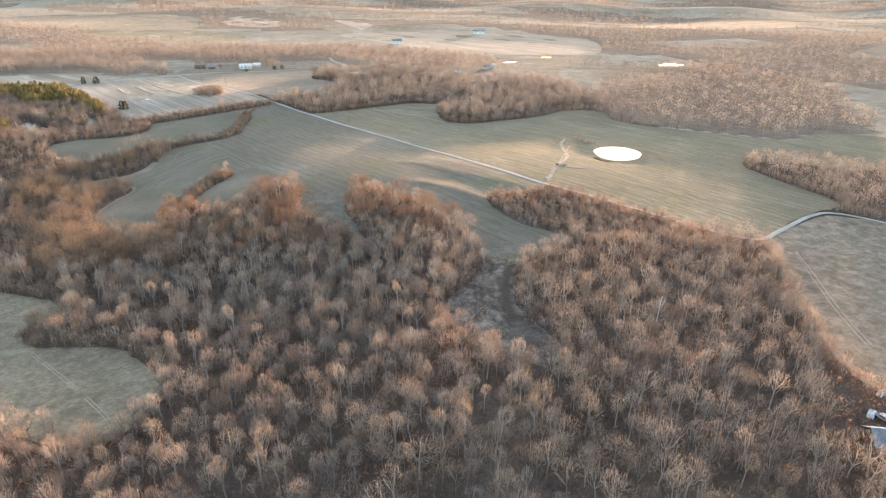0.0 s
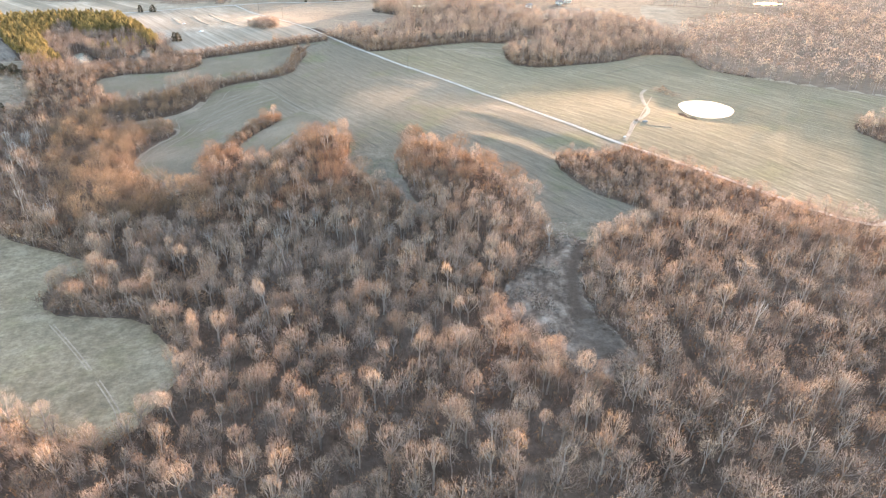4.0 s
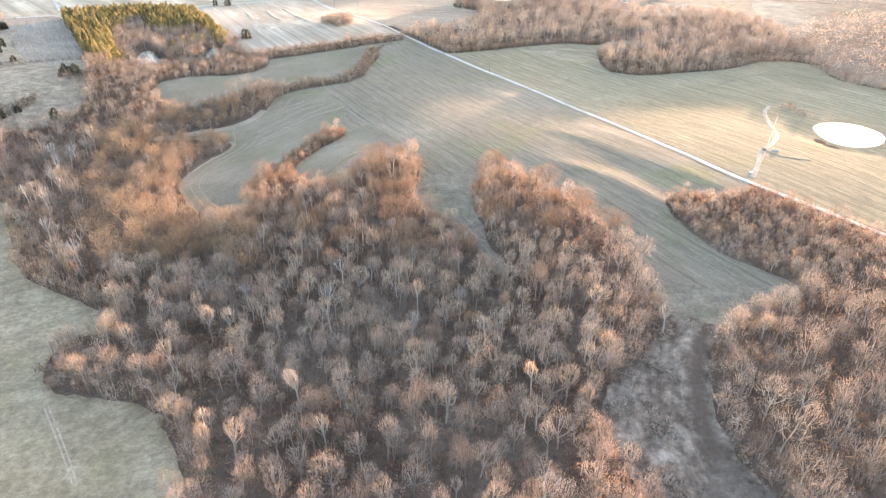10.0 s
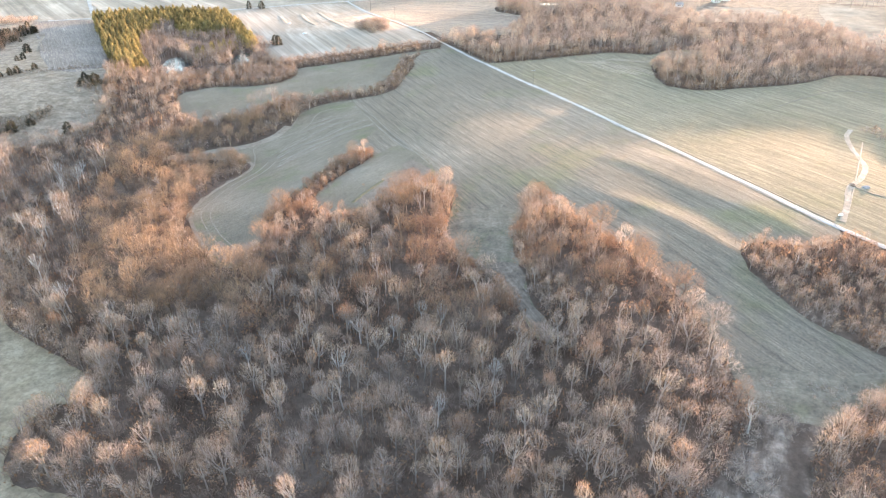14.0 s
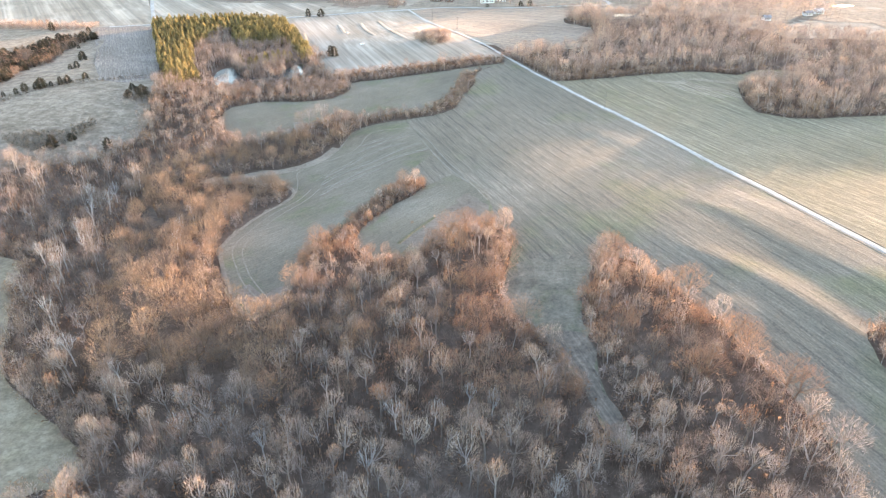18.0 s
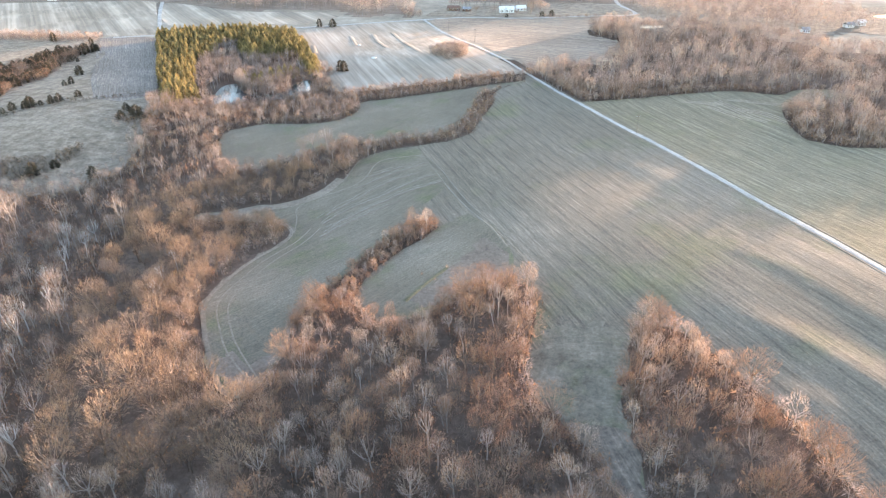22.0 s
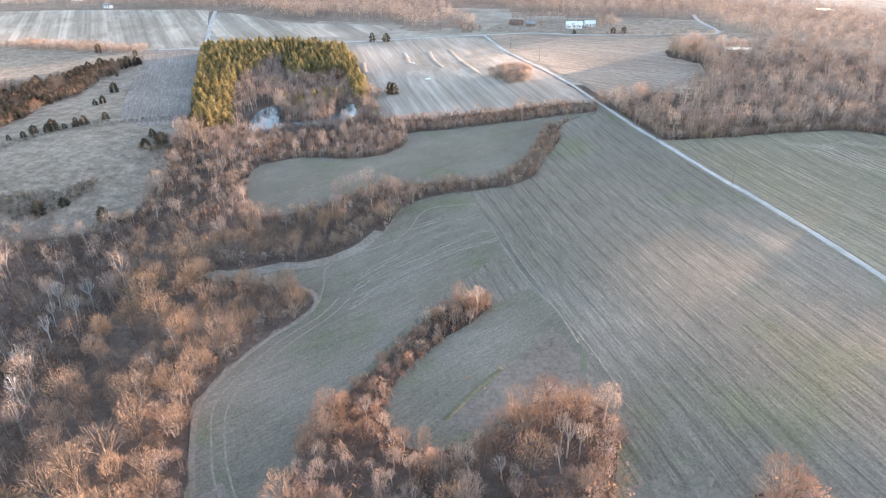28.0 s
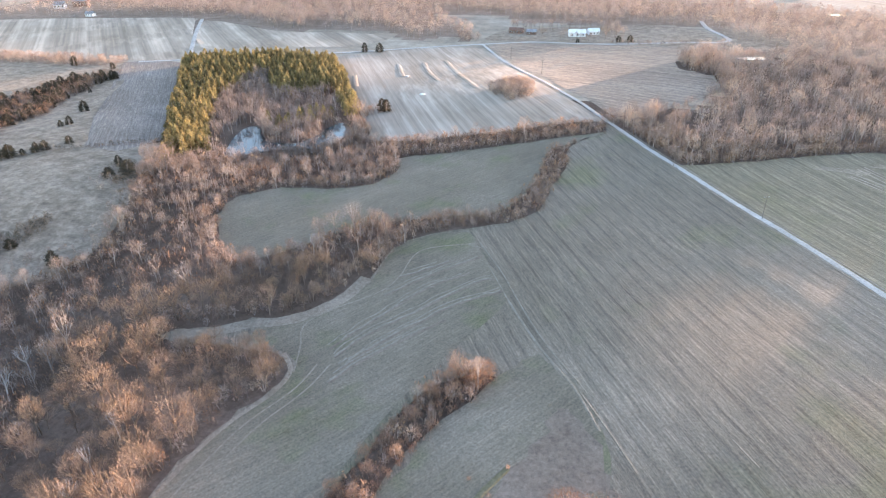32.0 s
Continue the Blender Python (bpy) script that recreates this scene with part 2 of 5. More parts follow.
def tree_material(name, stops, rough=0.9, thin=0.0):
    """Colour by a value that each tree carries, shifted for single trees by their own random number."""
    m, nt, b = material(name, rough, 0.1)
    at = nt.nodes.new("ShaderNodeAttribute")
    at.attribute_name = "tint"
    info = nt.nodes.new("ShaderNodeObjectInfo")
    add = nt.nodes.new("ShaderNodeMath")
    add.operation = "ADD"
    wrap = nt.nodes.new("ShaderNodeMath")
    wrap.operation = "FRACT"
    nt.links.new(at.outputs["Fac"], add.inputs[0])
    nt.links.new(info.outputs["Random"], add.inputs[1])
    nt.links.new(add.outputs[0], wrap.inputs[0])
    geo = nt.nodes.new("ShaderNodeNewGeometry")
    col = ramp(nt, wrap.outputs[0], stops)
    col = mix(nt, 0.5, col, ramp(nt, geo.outputs["Random Per Island"], [(0, (0.3, 0.28, 0.27)), (1, (0.75, 0.72, 0.7))]), "OVERLAY")
    nt.links.new(col, b.inputs["Base Color"])
    if thin:
        t = nt.nodes.new("ShaderNodeBsdfTranslucent")
        nt.links.new(col, t.inputs[0])
        both = nt.nodes.new("ShaderNodeMixShader")
        both.inputs[0].default_value = thin
        out = nt.nodes["Material Output"]
        nt.links.new(b.outputs[0], both.inputs[1])
        nt.links.new(t.outputs[0], both.inputs[2])
        nt.links.new(both.outputs[0], out.inputs[0])
    return m


BARK = tree_material("grey-brown bark", [(0, (0.19, 0.155, 0.13)), (0.6, (0.28, 0.24, 0.21)), (1, (0.38, 0.335, 0.3))])
TWIGS = tree_material("bare twigs", [(0, (0.22, 0.165, 0.135)), (0.3, (0.37, 0.282, 0.23)), (0.6, (0.42, 0.345, 0.3)), (0.8, (0.45, 0.34, 0.257)), (1, (0.55, 0.435, 0.335))], thin=0.14)
OAKBARK = tree_material("brown oak bark", [(0, (0.15, 0.11, 0.082)), (0.6, (0.21, 0.16, 0.12)), (1, (0.28, 0.215, 0.165))])
# tan twigs pushed towards gold, so the colour carries low sunlight
SUNLIT_TWIGS = tree_material("tan twigs with low sun in the colour", [(0, (0.185, 0.138, 0.1)), (0.35, (0.32, 0.226, 0.148)), (0.65, (0.24, 0.184, 0.147)), (1, (0.425, 0.288, 0.178))], thin=0.06)
UNDER = tree_material("dry brown brush", [(0, (0.155, 0.11, 0.085)), (0.5, (0.21, 0.153, 0.118)), (1, (0.265, 0.205, 0.16))], thin=0.2)
# bare twigs darkened and greyed for woods that stand out of the sun
SHADED_TWIGS = tree_material("grey-brown twigs with shade in the colour", [(0, (0.165, 0.125, 0.105)), (0.35, (0.25, 0.195, 0.165)), (0.7, (0.29, 0.245, 0.22)), (1, (0.4, 0.31, 0.24))], thin=0.1)
# russet of dry-leaved oaks, deepened by orange that stands for low sun
RUSSET = tree_material("russet twigs with low sun in the colour", [(0, (0.255, 0.148, 0.098)), (0.35, (0.33, 0.2, 0.13)), (0.7, (0.27, 0.198, 0.155)), (1, (0.4, 0.24, 0.14))], thin=0.06)
LEAVES = tree_material("dry brown leaves", [(0, (0.25, 0.145, 0.085)), (0.5, (0.31, 0.19, 0.115)), (1, (0.35, 0.235, 0.15))], thin=0.4)
PALE = tree_material("pale bleached bark", [(0, (0.31, 0.295, 0.28)), (0.6, (0.39, 0.37, 0.35)), (1, (0.52, 0.49, 0.465))])
NEEDLES = tree_material("pine needles", [(0, (0.14, 0.128, 0.065)), (0.5, (0.245, 0.21, 0.098)), (1, (0.4, 0.325, 0.145))], thin=0.35)
CEDAR = tree_material("cedar foliage", [(0, (0.06, 0.055, 0.04)), (1, (0.11, 0.095, 0.068))], thin=0.15)

# ---- the lie of the land ----
# the last three shape light: one sunlit rise, then two shaded hollows
BUMPS = [(157, 325, 7, 70), (85, 150, 5, 60), (-222, 520, 8, 70), (-150, 590, -5, 55), (-65, 400, -6, 45), (-5, 240, -6, 50),
         (-104, 275, -5, 60), (125, 766, 5, 90), (-36, 640, 5, 60), (20, 595, 1.5, 60), (45, 385, 1.5, 60),
         (82, 304, 2.0, 14), (-166, 408, -5, 36), (-150, 366, -3, 24)]
RIDGES = [(90, 331, 111, 297, 0.9, 3.6), (96, 376, 131, 318, 0.5, 4.0), (60, 468, 76, 448, 0.5, 4.0), (110, 378, 127, 344, 0.5, 4.0),
          ]  # low terrace banks, added to catch sun in streaks: from, to, height, half width
PADS = []  # level ground under ponds: x, y, radius, height


def terrain(x, y, banks=True):
    x, y = np.asarray(x, float), np.asarray(y, float)
    z = 0 * x
    for a, b, h, r in BUMPS:
        z = z + h * np.exp(-((x - a) ** 2 + (y - b) ** 2) / (2 * r * r))
    for a, b, c, d, h, w in RIDGES if banks else ():
        ln = math.hypot(c - a, d - b)
        ux, uy = (c - a) / ln, (d - b) / ln
        along, across = (x - a) * ux + (y - b) * uy, (x - a) * uy - (y - b) * ux + 1.5 * np.sin(((x - a) * ux + (y - b) * uy) / 9)
        over = np.maximum(np.abs(along - ln / 2) - ln / 2, 0)
        z = z + h * np.exp(-across ** 2 / (2 * w * w) - over ** 2 / 200)
    z = z + 0.25 * np.sin(x / 17 + 1.3) * np.sin(y / 23) + 0.1 * np.sin(x / 9 - y / 13)
    far = np.clip((np.hypot(x, y - 300) - 800) / 1800, 0, 1)
    hills = np.sin(x / 310 + 0.7) * np.sin(y / 260 + x / 900) + 0.6 * np.sin(x / 140 - y / 190) + 0.4 * np.sin(y / 120 + 2)
    z = z + far * 16 * hills
    for a, b, r, h in PADS:
        w = np.clip((1.6 * r - np.hypot(x - a, y - b)) / (0.6 * r), 0, 1)
        w = w * w * (3 - 2 * w)
        z = z * (1 - w) + h * w
    return z


def ground_z(x, y):
    return float(terrain(x, y))


def pad(x, y, r, dz=-0.6):
    PADS.append((x, y, r, ground_z(x, y) + dz))


pad(236, 371, 22, -0.2)
pad(-143, 562, 30)
pad(125, 772, 14)
pad(572, 801, 22)
pad(358, 870, 16)
pad(433, 912, 14)
pad(255, 1017, 16)


# ---- mesh helpers ----
def smooth_loop(pts, n=6, closed=True):
    """Catmull-Rom through the points."""
    p = np.array(pts, float)
    k = len(p)
    out = []
    for i in range(k if closed else k - 1):
        if closed:
            a, b, c, e = p[i - 1], p[i], p[(i + 1) % k], p[(i + 2) % k]
        else:
            a, b, c, e = p[max(i - 1, 0)], p[i], p[i + 1], p[min(i + 2, k - 1)]
        for s in np.arange(n) / n:
            out.append(0.5 * (2 * b + (c - a) * s + (2 * a - 5 * b + 4 * c - e) * s * s + (3 * b - a - 3 * c + e) * s ** 3))
    if not closed:
        out.append(p[-1])
    return np.array(out)


def inside(poly, x, y):
    """Which of the points lie in the polygon."""
    x, y = np.asarray(x, float), np.asarray(y, float)
    res = np.zeros(x.shape, bool)
    px, py = poly[:, 0], poly[:, 1]
    for i in range(len(poly)):
        x1, y1, x2, y2 = px[i - 1], py[i - 1], px[i], py[i]
        if y1 != y2:
            hit = ((y1 > y) != (y2 > y)) & (x < (x2 - x1) * (y - y1) / (y2 - y1) + x1)
            res ^= hit
    return res


def mesh_of(name, verts, faces, mats, index=None, tint=None):
    me = bpy.data.meshes.new(name)
    verts, faces = np.asarray(verts, np.float32), np.asarray(faces, np.int32)
    k = faces.shape[1]
    me.vertices.add(len(verts))
    me.vertices.foreach_set("co", verts.ravel())
    me.loops.add(faces.size)
    me.loops.foreach_set("vertex_index", faces.ravel())
    me.polygons.add(len(faces))
    me.polygons.foreach_set("loop_start", np.arange(len(faces), dtype=np.int32) * k)
    me.polygons.foreach_set("loop_total", np.full(len(faces), k, np.int32))
    for m in mats:
        me.materials.append(m)
    if index is not None:
        me.polygons.foreach_set("material_index", np.asarray(index, np.int32))
    if tint is not None:
        me.attributes.new("tint", "FLOAT", "POINT").data.foreach_set("value", np.asarray(tint, np.float32))
    me.update(calc_edges=True)
    return me


def part(name, bm, mat, parent, label=""):
    """Links a bmesh as one mesh object under a thing or part."""
    me = bpy.data.meshes.new(name)
    bm.to_mesh(me)
    bm.free()
    me.materials.append(mat)
    ob = new(name, me)
    ob.parent = parent
    if label:
        ob["label"] = label
    return ob


def box(bm, lo, hi):
    vs = [bm.verts.new((x, y, z)) for x in (lo[0], hi[0]) for y in (lo[1], hi[1]) for z in (lo[2], hi[2])]
    for f in ((0, 1, 3, 2), (4, 6, 7, 5), (0, 4, 5, 1), (2, 3, 7, 6), (0, 2, 6, 4), (1, 5, 7, 3)):
        bm.faces.new([vs[i] for i in f])


FIELDS = {}


def field(name, pts, mat, lift, label, category="field", step=9.0, n=5, ragged=0.8):
    """A sheet of farmland that follows the land, with an uneven edge."""
    from mathutils.geometry import delaunay_2d_cdt
    loop = smooth_loop(pts, n)
    rng = np.random.default_rng(len(FIELDS) + 5)
    loop = loop + rng.normal(0, ragged * 0.5, loop.shape)
    lo, hi = loop.min(0), loop.max(0)
    gx, gy = np.meshgrid(np.arange(lo[0], hi[0], step), np.arange(lo[1], hi[1], step))
    gx, gy = gx.ravel(), gy.ravel()
    keep = inside(loop, gx, gy)
    p = np.concatenate([loop, np.stack([gx[keep], gy[keep]], 1)])
    k = len(loop)
    out = delaunay_2d_cdt([Vector(v) for v in p], [(i, (i + 1) % k) for i in range(k)], [], 1, 1e-3)
    v = np.array([tuple(c) for c in out[0]])
    z = terrain(v[:, 0], v[:, 1]) + lift
    ob = new(name, mesh_of(name, np.c_[v, z], [tuple(f) for f in out[2]], [mat]))
    for poly in ob.data.polygons:
        poly.use_smooth = True
    tagged(ob, label, category, kind="structure")
    FIELDS[(name, len(FIELDS))] = loop
    return ob


def ribbon(name, pts, width, mat, lift, label, category, rise=0.25, n=6):
    """A road or track along a line, crowned in the middle."""
    c = smooth_loop(pts, 24, False)
    along = np.r_[0, np.cumsum(np.linalg.norm(np.diff(c, axis=0), axis=1))]
    t = np.linspace(0, along[-1], max(4, int(along[-1] / 2.5)))
    c = np.stack([np.interp(t, along, c[:, 0]), np.interp(t, along, c[:, 1])], 1)
    d = np.gradient(c, axis=0)
    d /= np.linalg.norm(d, axis=1)[:, None]
    side = np.stack([d[:, 1], -d[:, 0]], 1)
    rng = np.random.default_rng(len(c))
    prof = [(-0.54, -0.3), (-0.46, 0.6), (-0.2, 1), (0.2, 1), (0.46, 0.6), (0.54, -0.3)]
    v = []
    for s, h in prof:
        q = c + side * (s * width + rng.normal(0, 0.04 * width, len(c)) * (abs(s) > 0.4))[:, None]
        v.append(np.c_[q, terrain(q[:, 0], q[:, 1]) + lift + h * rise])
    k, verts = len(c), np.concatenate(v)
    faces = [(a * k + i, a * k + i + 1, (a + 1) * k + i + 1, (a + 1) * k + i) for a in range(len(prof) - 1) for i in range(k - 1)]
    ob = new(name, mesh_of(name, verts, faces, [mat]))
    tagged(ob, label, category, kind="structure")
    ROADS.append((c, width))
    return ob


ROADS = []


def pond(pts, label, rise=0.4):
    loop = smooth_loop(pts, 6)
    mid = loop.mean(0)
    bm = bmesh.new()
    z = ground_z(*mid) + rise
    rim = [bm.verts.new((x, y, z)) for x, y in loop]
    low = [bm.verts.new((x, y, z - 0.8)) for x, y in loop]
    bm.faces.new(rim)
    for i in range(len(rim)):
        bm.faces.new((rim[i - 1], low[i - 1], low[i], rim[i]))
    bmesh.ops.triangulate(bm, faces=[f for f in bm.faces if len(f.verts) > 4])
    me = bpy.data.meshes.new("water")
    bm.to_mesh(me)
    bm.free()
    me.materials.append(WATER)
    ob = tagged(new("pond_water", me), label, "pond", kind="structure")
    FIELDS[("pond", len(FIELDS))] = mid + (loop - mid) * 1.06
    return ob

# ---- the ground sheet, to the horizon ----
OAKS_NEAR = np.array([(22, 607), (36, 581), (47, 561), (53, 557), (75, 565), (102, 577), (123, 585), (146, 591), (168, 587), (180, 597), (202, 602), (228, 606), (228, 655), (243, 708), (225, 728), (209, 752), (180, 782), (148, 786),
                      (136, 764), (104, 764), (100, 770), (108, 794), (99, 792), (77, 768), (72, 736), (90, 716), (86, 677), (77, 650), (61, 625), (31, 610)], float)
OAKS_FAR = np.array([(160, 549), (156, 514), (164, 503), (177, 499), (213, 506), (245, 516), (270, 530), (297, 530), (305, 520), (332, 560), (334, 625), (318, 690), (290, 702), (245, 702), (232, 650), (232, 600), (205, 578), (183, 562)], float)
BAND = np.array([(-384, 912), (-368, 936), (-301, 880), (-247, 843), (-253, 879), (-226, 870), (-175, 871), (-149, 834), (-131, 826), (-112, 860), (-92, 830), (-86, 848), (-162, 990), (-71, 968), (-30, 1060), (-420, 1080), (-560, 985), (-480, 940)], float)
BEHIND = np.array([(-75, 1000), (-64, 940), (20, 915), (119, 935), (126, 850), (156, 790), (188, 776), (240, 762), (320, 790), (330, 880), (250, 980), (160, 1080), (-30, 1080)], float)
BEYOND = np.array([(305, 520), (301, 481), (322, 448), (345, 428), (390, 389), (424, 402), (470, 384), (520, 430), (531, 470), (620, 560), (600, 700), (560, 770), (522, 665), (408, 664), (350, 618), (334, 600)], float)



def far_wooded(x, y):
    """How wooded the far country is at a place."""
    return np.sin(x / 230 + 2 * np.sin(y / 310)) * np.sin(y / 170 + np.sin(x / 290)) + 0.5 * np.sin(x / 90 + y / 75)


def ground_sheet():
    def axis(lo, hi, step, far_lo, far_hi):
        mid = list(np.arange(lo, hi + 1, step))
        a, s = [lo], step
        while a[-1] > far_lo:
            s *= 1.22
            a.append(max(a[-1] - s, far_lo))
        b, s = [hi], step
        while b[-1] < far_hi:
            s *= 1.22 if b[-1] > 0 and s < 60 else 1.0
            b.append(min(b[-1] + s, far_hi))
        return np.array(a[:0:-1] + mid + b[1:])
    xs, ys = axis(-460, 460, 10, -4300, 4300), axis(40, 960, 10, -2500, 4700)
    gx, gy = np.meshgrid(xs, ys)
    z = terrain(gx, gy, False) - 0.12
    nx = len(xs)
    i, j = np.meshgrid(np.arange(nx - 1), np.arange(len(ys) - 1))
    a = (j * nx + i).ravel()
    me = mesh_of("ground", np.c_[gx.ravel(), gy.ravel(), z.ravel()], np.stack([a, a + 1, a + nx + 1, a + nx], 1), [LITTER, COUNTRY, WOODFLOOR])
    cx, cy = (gx[:-1, :-1] + gx[1:, 1:]).ravel() / 2, (gy[:-1, :-1] + gy[1:, 1:]).ravel() / 2
    open_land = ((cy > 640) | (np.abs(cx) > 440) | ((cx > 320) & (cy > 380)))
    index = open_land.astype(np.int32)
    for loop in (OAKS_NEAR, OAKS_FAR):
        index[inside(loop, cx, cy)] = 0
    for loop in (BAND, BEHIND, BEYOND):
        index[inside(loop, cx, cy)] = 2
    index[(np.hypot(cx, cy) > 900) & (cy > 0) & (far_wooded(cx, cy) > 0.02)] = 2
    me.polygons.foreach_set("material_index", index)
    me.polygons.foreach_set("use_smooth", np.ones(len(me.polygons), bool))
    return tagged(new("ground", me), "rolling ground with brown leaf litter under the woods", "ground", kind="structure")


ground_sheet()

# ---- farmland ----
MAIN = [(22, 599), (64, 524), (86, 482), (103, 440), (120, 395), (136, 348), (152, 311), (137, 299), (121, 302), (112, 294), (114, 277),
        (121, 257), (134, 239), (114, 231), (96, 225), (89, 229), (90, 250), (87, 273), (80, 293), (69, 320), (60, 336), (49, 336), (42, 312),
        (44, 282), (49, 262), (44, 262), (37, 285), (30, 298), (21, 310), (19, 323), (22, 345), (17, 360), (2, 358), (-9, 344), (-22, 339),
        (-33, 348), (-34, 360), (-28, 378), (-12, 400)]
MAIN_LOOP = MAIN + [(-29, 397), (-40, 371), (-47, 352), (-50, 338), (-48, 322), (-52, 308), (-59, 307), (-69, 320), (-76, 332), (-83, 347),
                         (-82, 362), (-78, 377), (-72, 390), (-71, 399), (-76, 404), (-86, 405), (-100, 404), (-113, 404), (-112, 408), (-100, 412), (-91, 418), (-82, 421),
                         (-73, 427), (-65, 437), (-61, 445), (-58, 464), (-47, 476), (-30, 483), (-17, 490), (-8, 502), (-5, 523), (1, 548), (0, 563), (6, 575), (18, 588)]
field("crop_field", MAIN_LOOP, CROP, 0.2, "large grey-green drilled winter crop field beside a gravel road", n=4, step=5)
STRIP = [(-130, 471), (-132, 480), (-131, 489), (-126, 495), (-117, 502), (-94, 507), (-81, 514), (-75, 525), (-74, 534), (-77, 542), (-73, 548), (-54, 554), (-28, 566), (-2, 579), (18, 589), (6, 576),
         (-2, 568), (-8, 560), (-10, 550), (-12, 528), (-18, 506), (-24, 497), (-41, 490), (-60, 484), (-74, 478), (-86, 465), (-95, 455), (-105, 447), (-113, 448), (-122, 458)]
field("crop_field", STRIP, CROP_B, 0.23, "narrow grey-green strip field between two wooded hedgerows")
EAST = [(26, 595), (36, 577), (46, 558), (53, 555), (75, 563), (102, 575), (123, 583), (146, 589), (168, 584), (180, 594), (202, 598), (204, 582), (183, 566), (160, 553), (154, 512), (162, 501), (177, 496), (213, 503), (245, 513), (270, 527), (296, 526),
        (302, 510), (298, 478), (322, 444), (345, 424), (390, 385), (426, 399), (470, 380), (480, 320), (431, 322), (376, 306), (340, 333), (314, 341), (302, 329), (301, 314), (302, 291), (305, 269), (303, 257), (290, 249),
        (280, 248), (256, 239), (223, 224), (204, 237), (180, 273), (155, 308), (136, 348), (120, 395), (103, 440), (86, 482), (64, 524)]
field("pasture_field", EAST, CROP_R, 0.2, "wide olive-brown winter field around a pond across the road", step=5)
field("stubble_field", [(-182, 757), (-80, 804), (-17, 672), (12.5, 617), (17, 606), (10, 603), (-2, 599), (-30, 585), (-57, 576), (-84, 570), (-100, 572), (-106, 590), (-122, 622), (-144, 680)], STUBBLE, 0.06, "pale striped stubble field with a round thicket", n=3)
field("stubble_field", [(-70, 810), (-8, 820), (40, 818), (80, 812), (96, 797), (75, 770), (70, 736), (88, 716), (84, 677), (59, 645), (34, 616), (20, 622)], BROWN, 0.06, "reddish brown stubble field across the road", n=3)
field("harvested_field", [(-225, 522), (-198, 541), (-252, 645), (-292, 720), (-339, 714), (-289, 628)], PLOWED, 0.06, "dark grey harvested field beside the pine grove", n=2, ragged=0.4)
field("wood_floor", [(-174, 512), (-163, 534), (-172, 588), (-160, 590), (-150, 566), (-136, 568), (-128, 598), (-117, 606), (-140, 662), (-183, 738), (-236, 744), (-287, 716), (-240, 632)], LITTER, 0.05, "brown leaf litter under the pine grove", "wood floor", n=2, step=6)
field("pasture", [(-190, 541), (-224, 523), (-288, 630), (-338, 716), (-470, 722), (-600, 700), (-600, 380), (-300, 325), (-222, 384), (-205, 399), (-195, 408), (-184, 415), (-173, 421), (-166, 430), (-163, 444), (-168, 470), (-179, 494)],
      PASTURE, 0.0, "rolling dry cattle pasture below the harvested field", n=3)
field("pasture", [(-192, 536), (-183, 500), (-186, 488), (-168, 470), (-163, 444), (-166, 431), (-173, 422), (-184, 416), (-195, 409), (-205, 400), (-222, 386), (-300, 330), (-460, 380), (-460, 480), (-258, 482), (-227, 508), (-207, 520)],
      PASTURE, 0.06, "dry tan cattle pasture with scattered cedars")
field("pasture", [(-302, 545), (-296, 596), (-306, 665), (-277, 605), (-246, 551), (-228, 520), (-238, 505), (-260, 490), (-420, 520), (-460, 600), (-380, 590)],
      PASTURE, 0.1, "dry tan pasture slope above a row of cedars")
field("pasture", [(-560, 660), (-420, 672), (-357, 674), (-335, 650), (-345, 622), (-362, 600), (-520, 580)], PASTURE, 0.06, "far tan pasture beyond a wooded draw")
field("stubble_field", [(-720, 800), (-616, 879), (-445, 912), (-388, 914), (-388, 902), (-318, 772), (-302, 735), (-345, 722), (-466, 728), (-600, 740)], STRIPED, 0.06,
      "pale striped corn stubble field behind the pine grove", n=3)
field("stubble_field", [(-379, 905), (-300, 868), (-262, 852), (-211, 858), (-161, 841), (-186, 795), (-257, 787), (-311, 776)], STRIPED, 0.06, "pale striped stubble field beyond the grove", n=3)
field("meadow", [(-154, 334), (-140, 317), (-116, 279), (-99, 266), (-83, 256), (-76, 250), (-76, 243), (-83, 239), (-84, 227), (-78, 217), (-65, 213), (-51, 209), (-42, 197),
                 (-34, 180), (-38, 163), (-46, 152), (-64, 160), (-78, 165), (-130, 150), (-230, 180), (-230, 330)], MEADOW, 0.2, "grey-green grass meadow bordered by bare woods")
field("clearing", [(91, 229), (76, 212), (64, 202), (59.5, 190), (60, 177), (61, 165), (65, 157), (72, 150), (80, 148), (88, 154), (86, 166), (84, 180), (86, 193), (94, 211), (103, 221), (118, 230), (134, 237)],
      SWIRL, 0.25, "bare weedy clearing with curved wheel tracks in the woods", step=4)
field("meadow", [(220, 218), (246, 231), (271, 240), (285, 240), (310, 215), (340, 160), (260, 90), (187, 95), (171, 112), (170, 130), (183, 153), (197, 182), (214, 205)], PASTURE, 0.06,
      "olive-tan grass field beyond the woods")
field("farmyard", [(-70, 835), (-27, 838), (29, 831), (84, 838), (114, 850), (108, 900), (60, 930), (0, 910), (-60, 890), (-78, 850)], PASTURE, 0.06, "dry grass farmyard around a white house", n=3)
field("meadow", [(128, 844), (124, 880), (140, 940), (200, 960), (240, 900), (190, 840), (150, 800), (110, 790), (60, 815)], PASTURE, 0.06, "pale grass strip beside the far road", n=3)

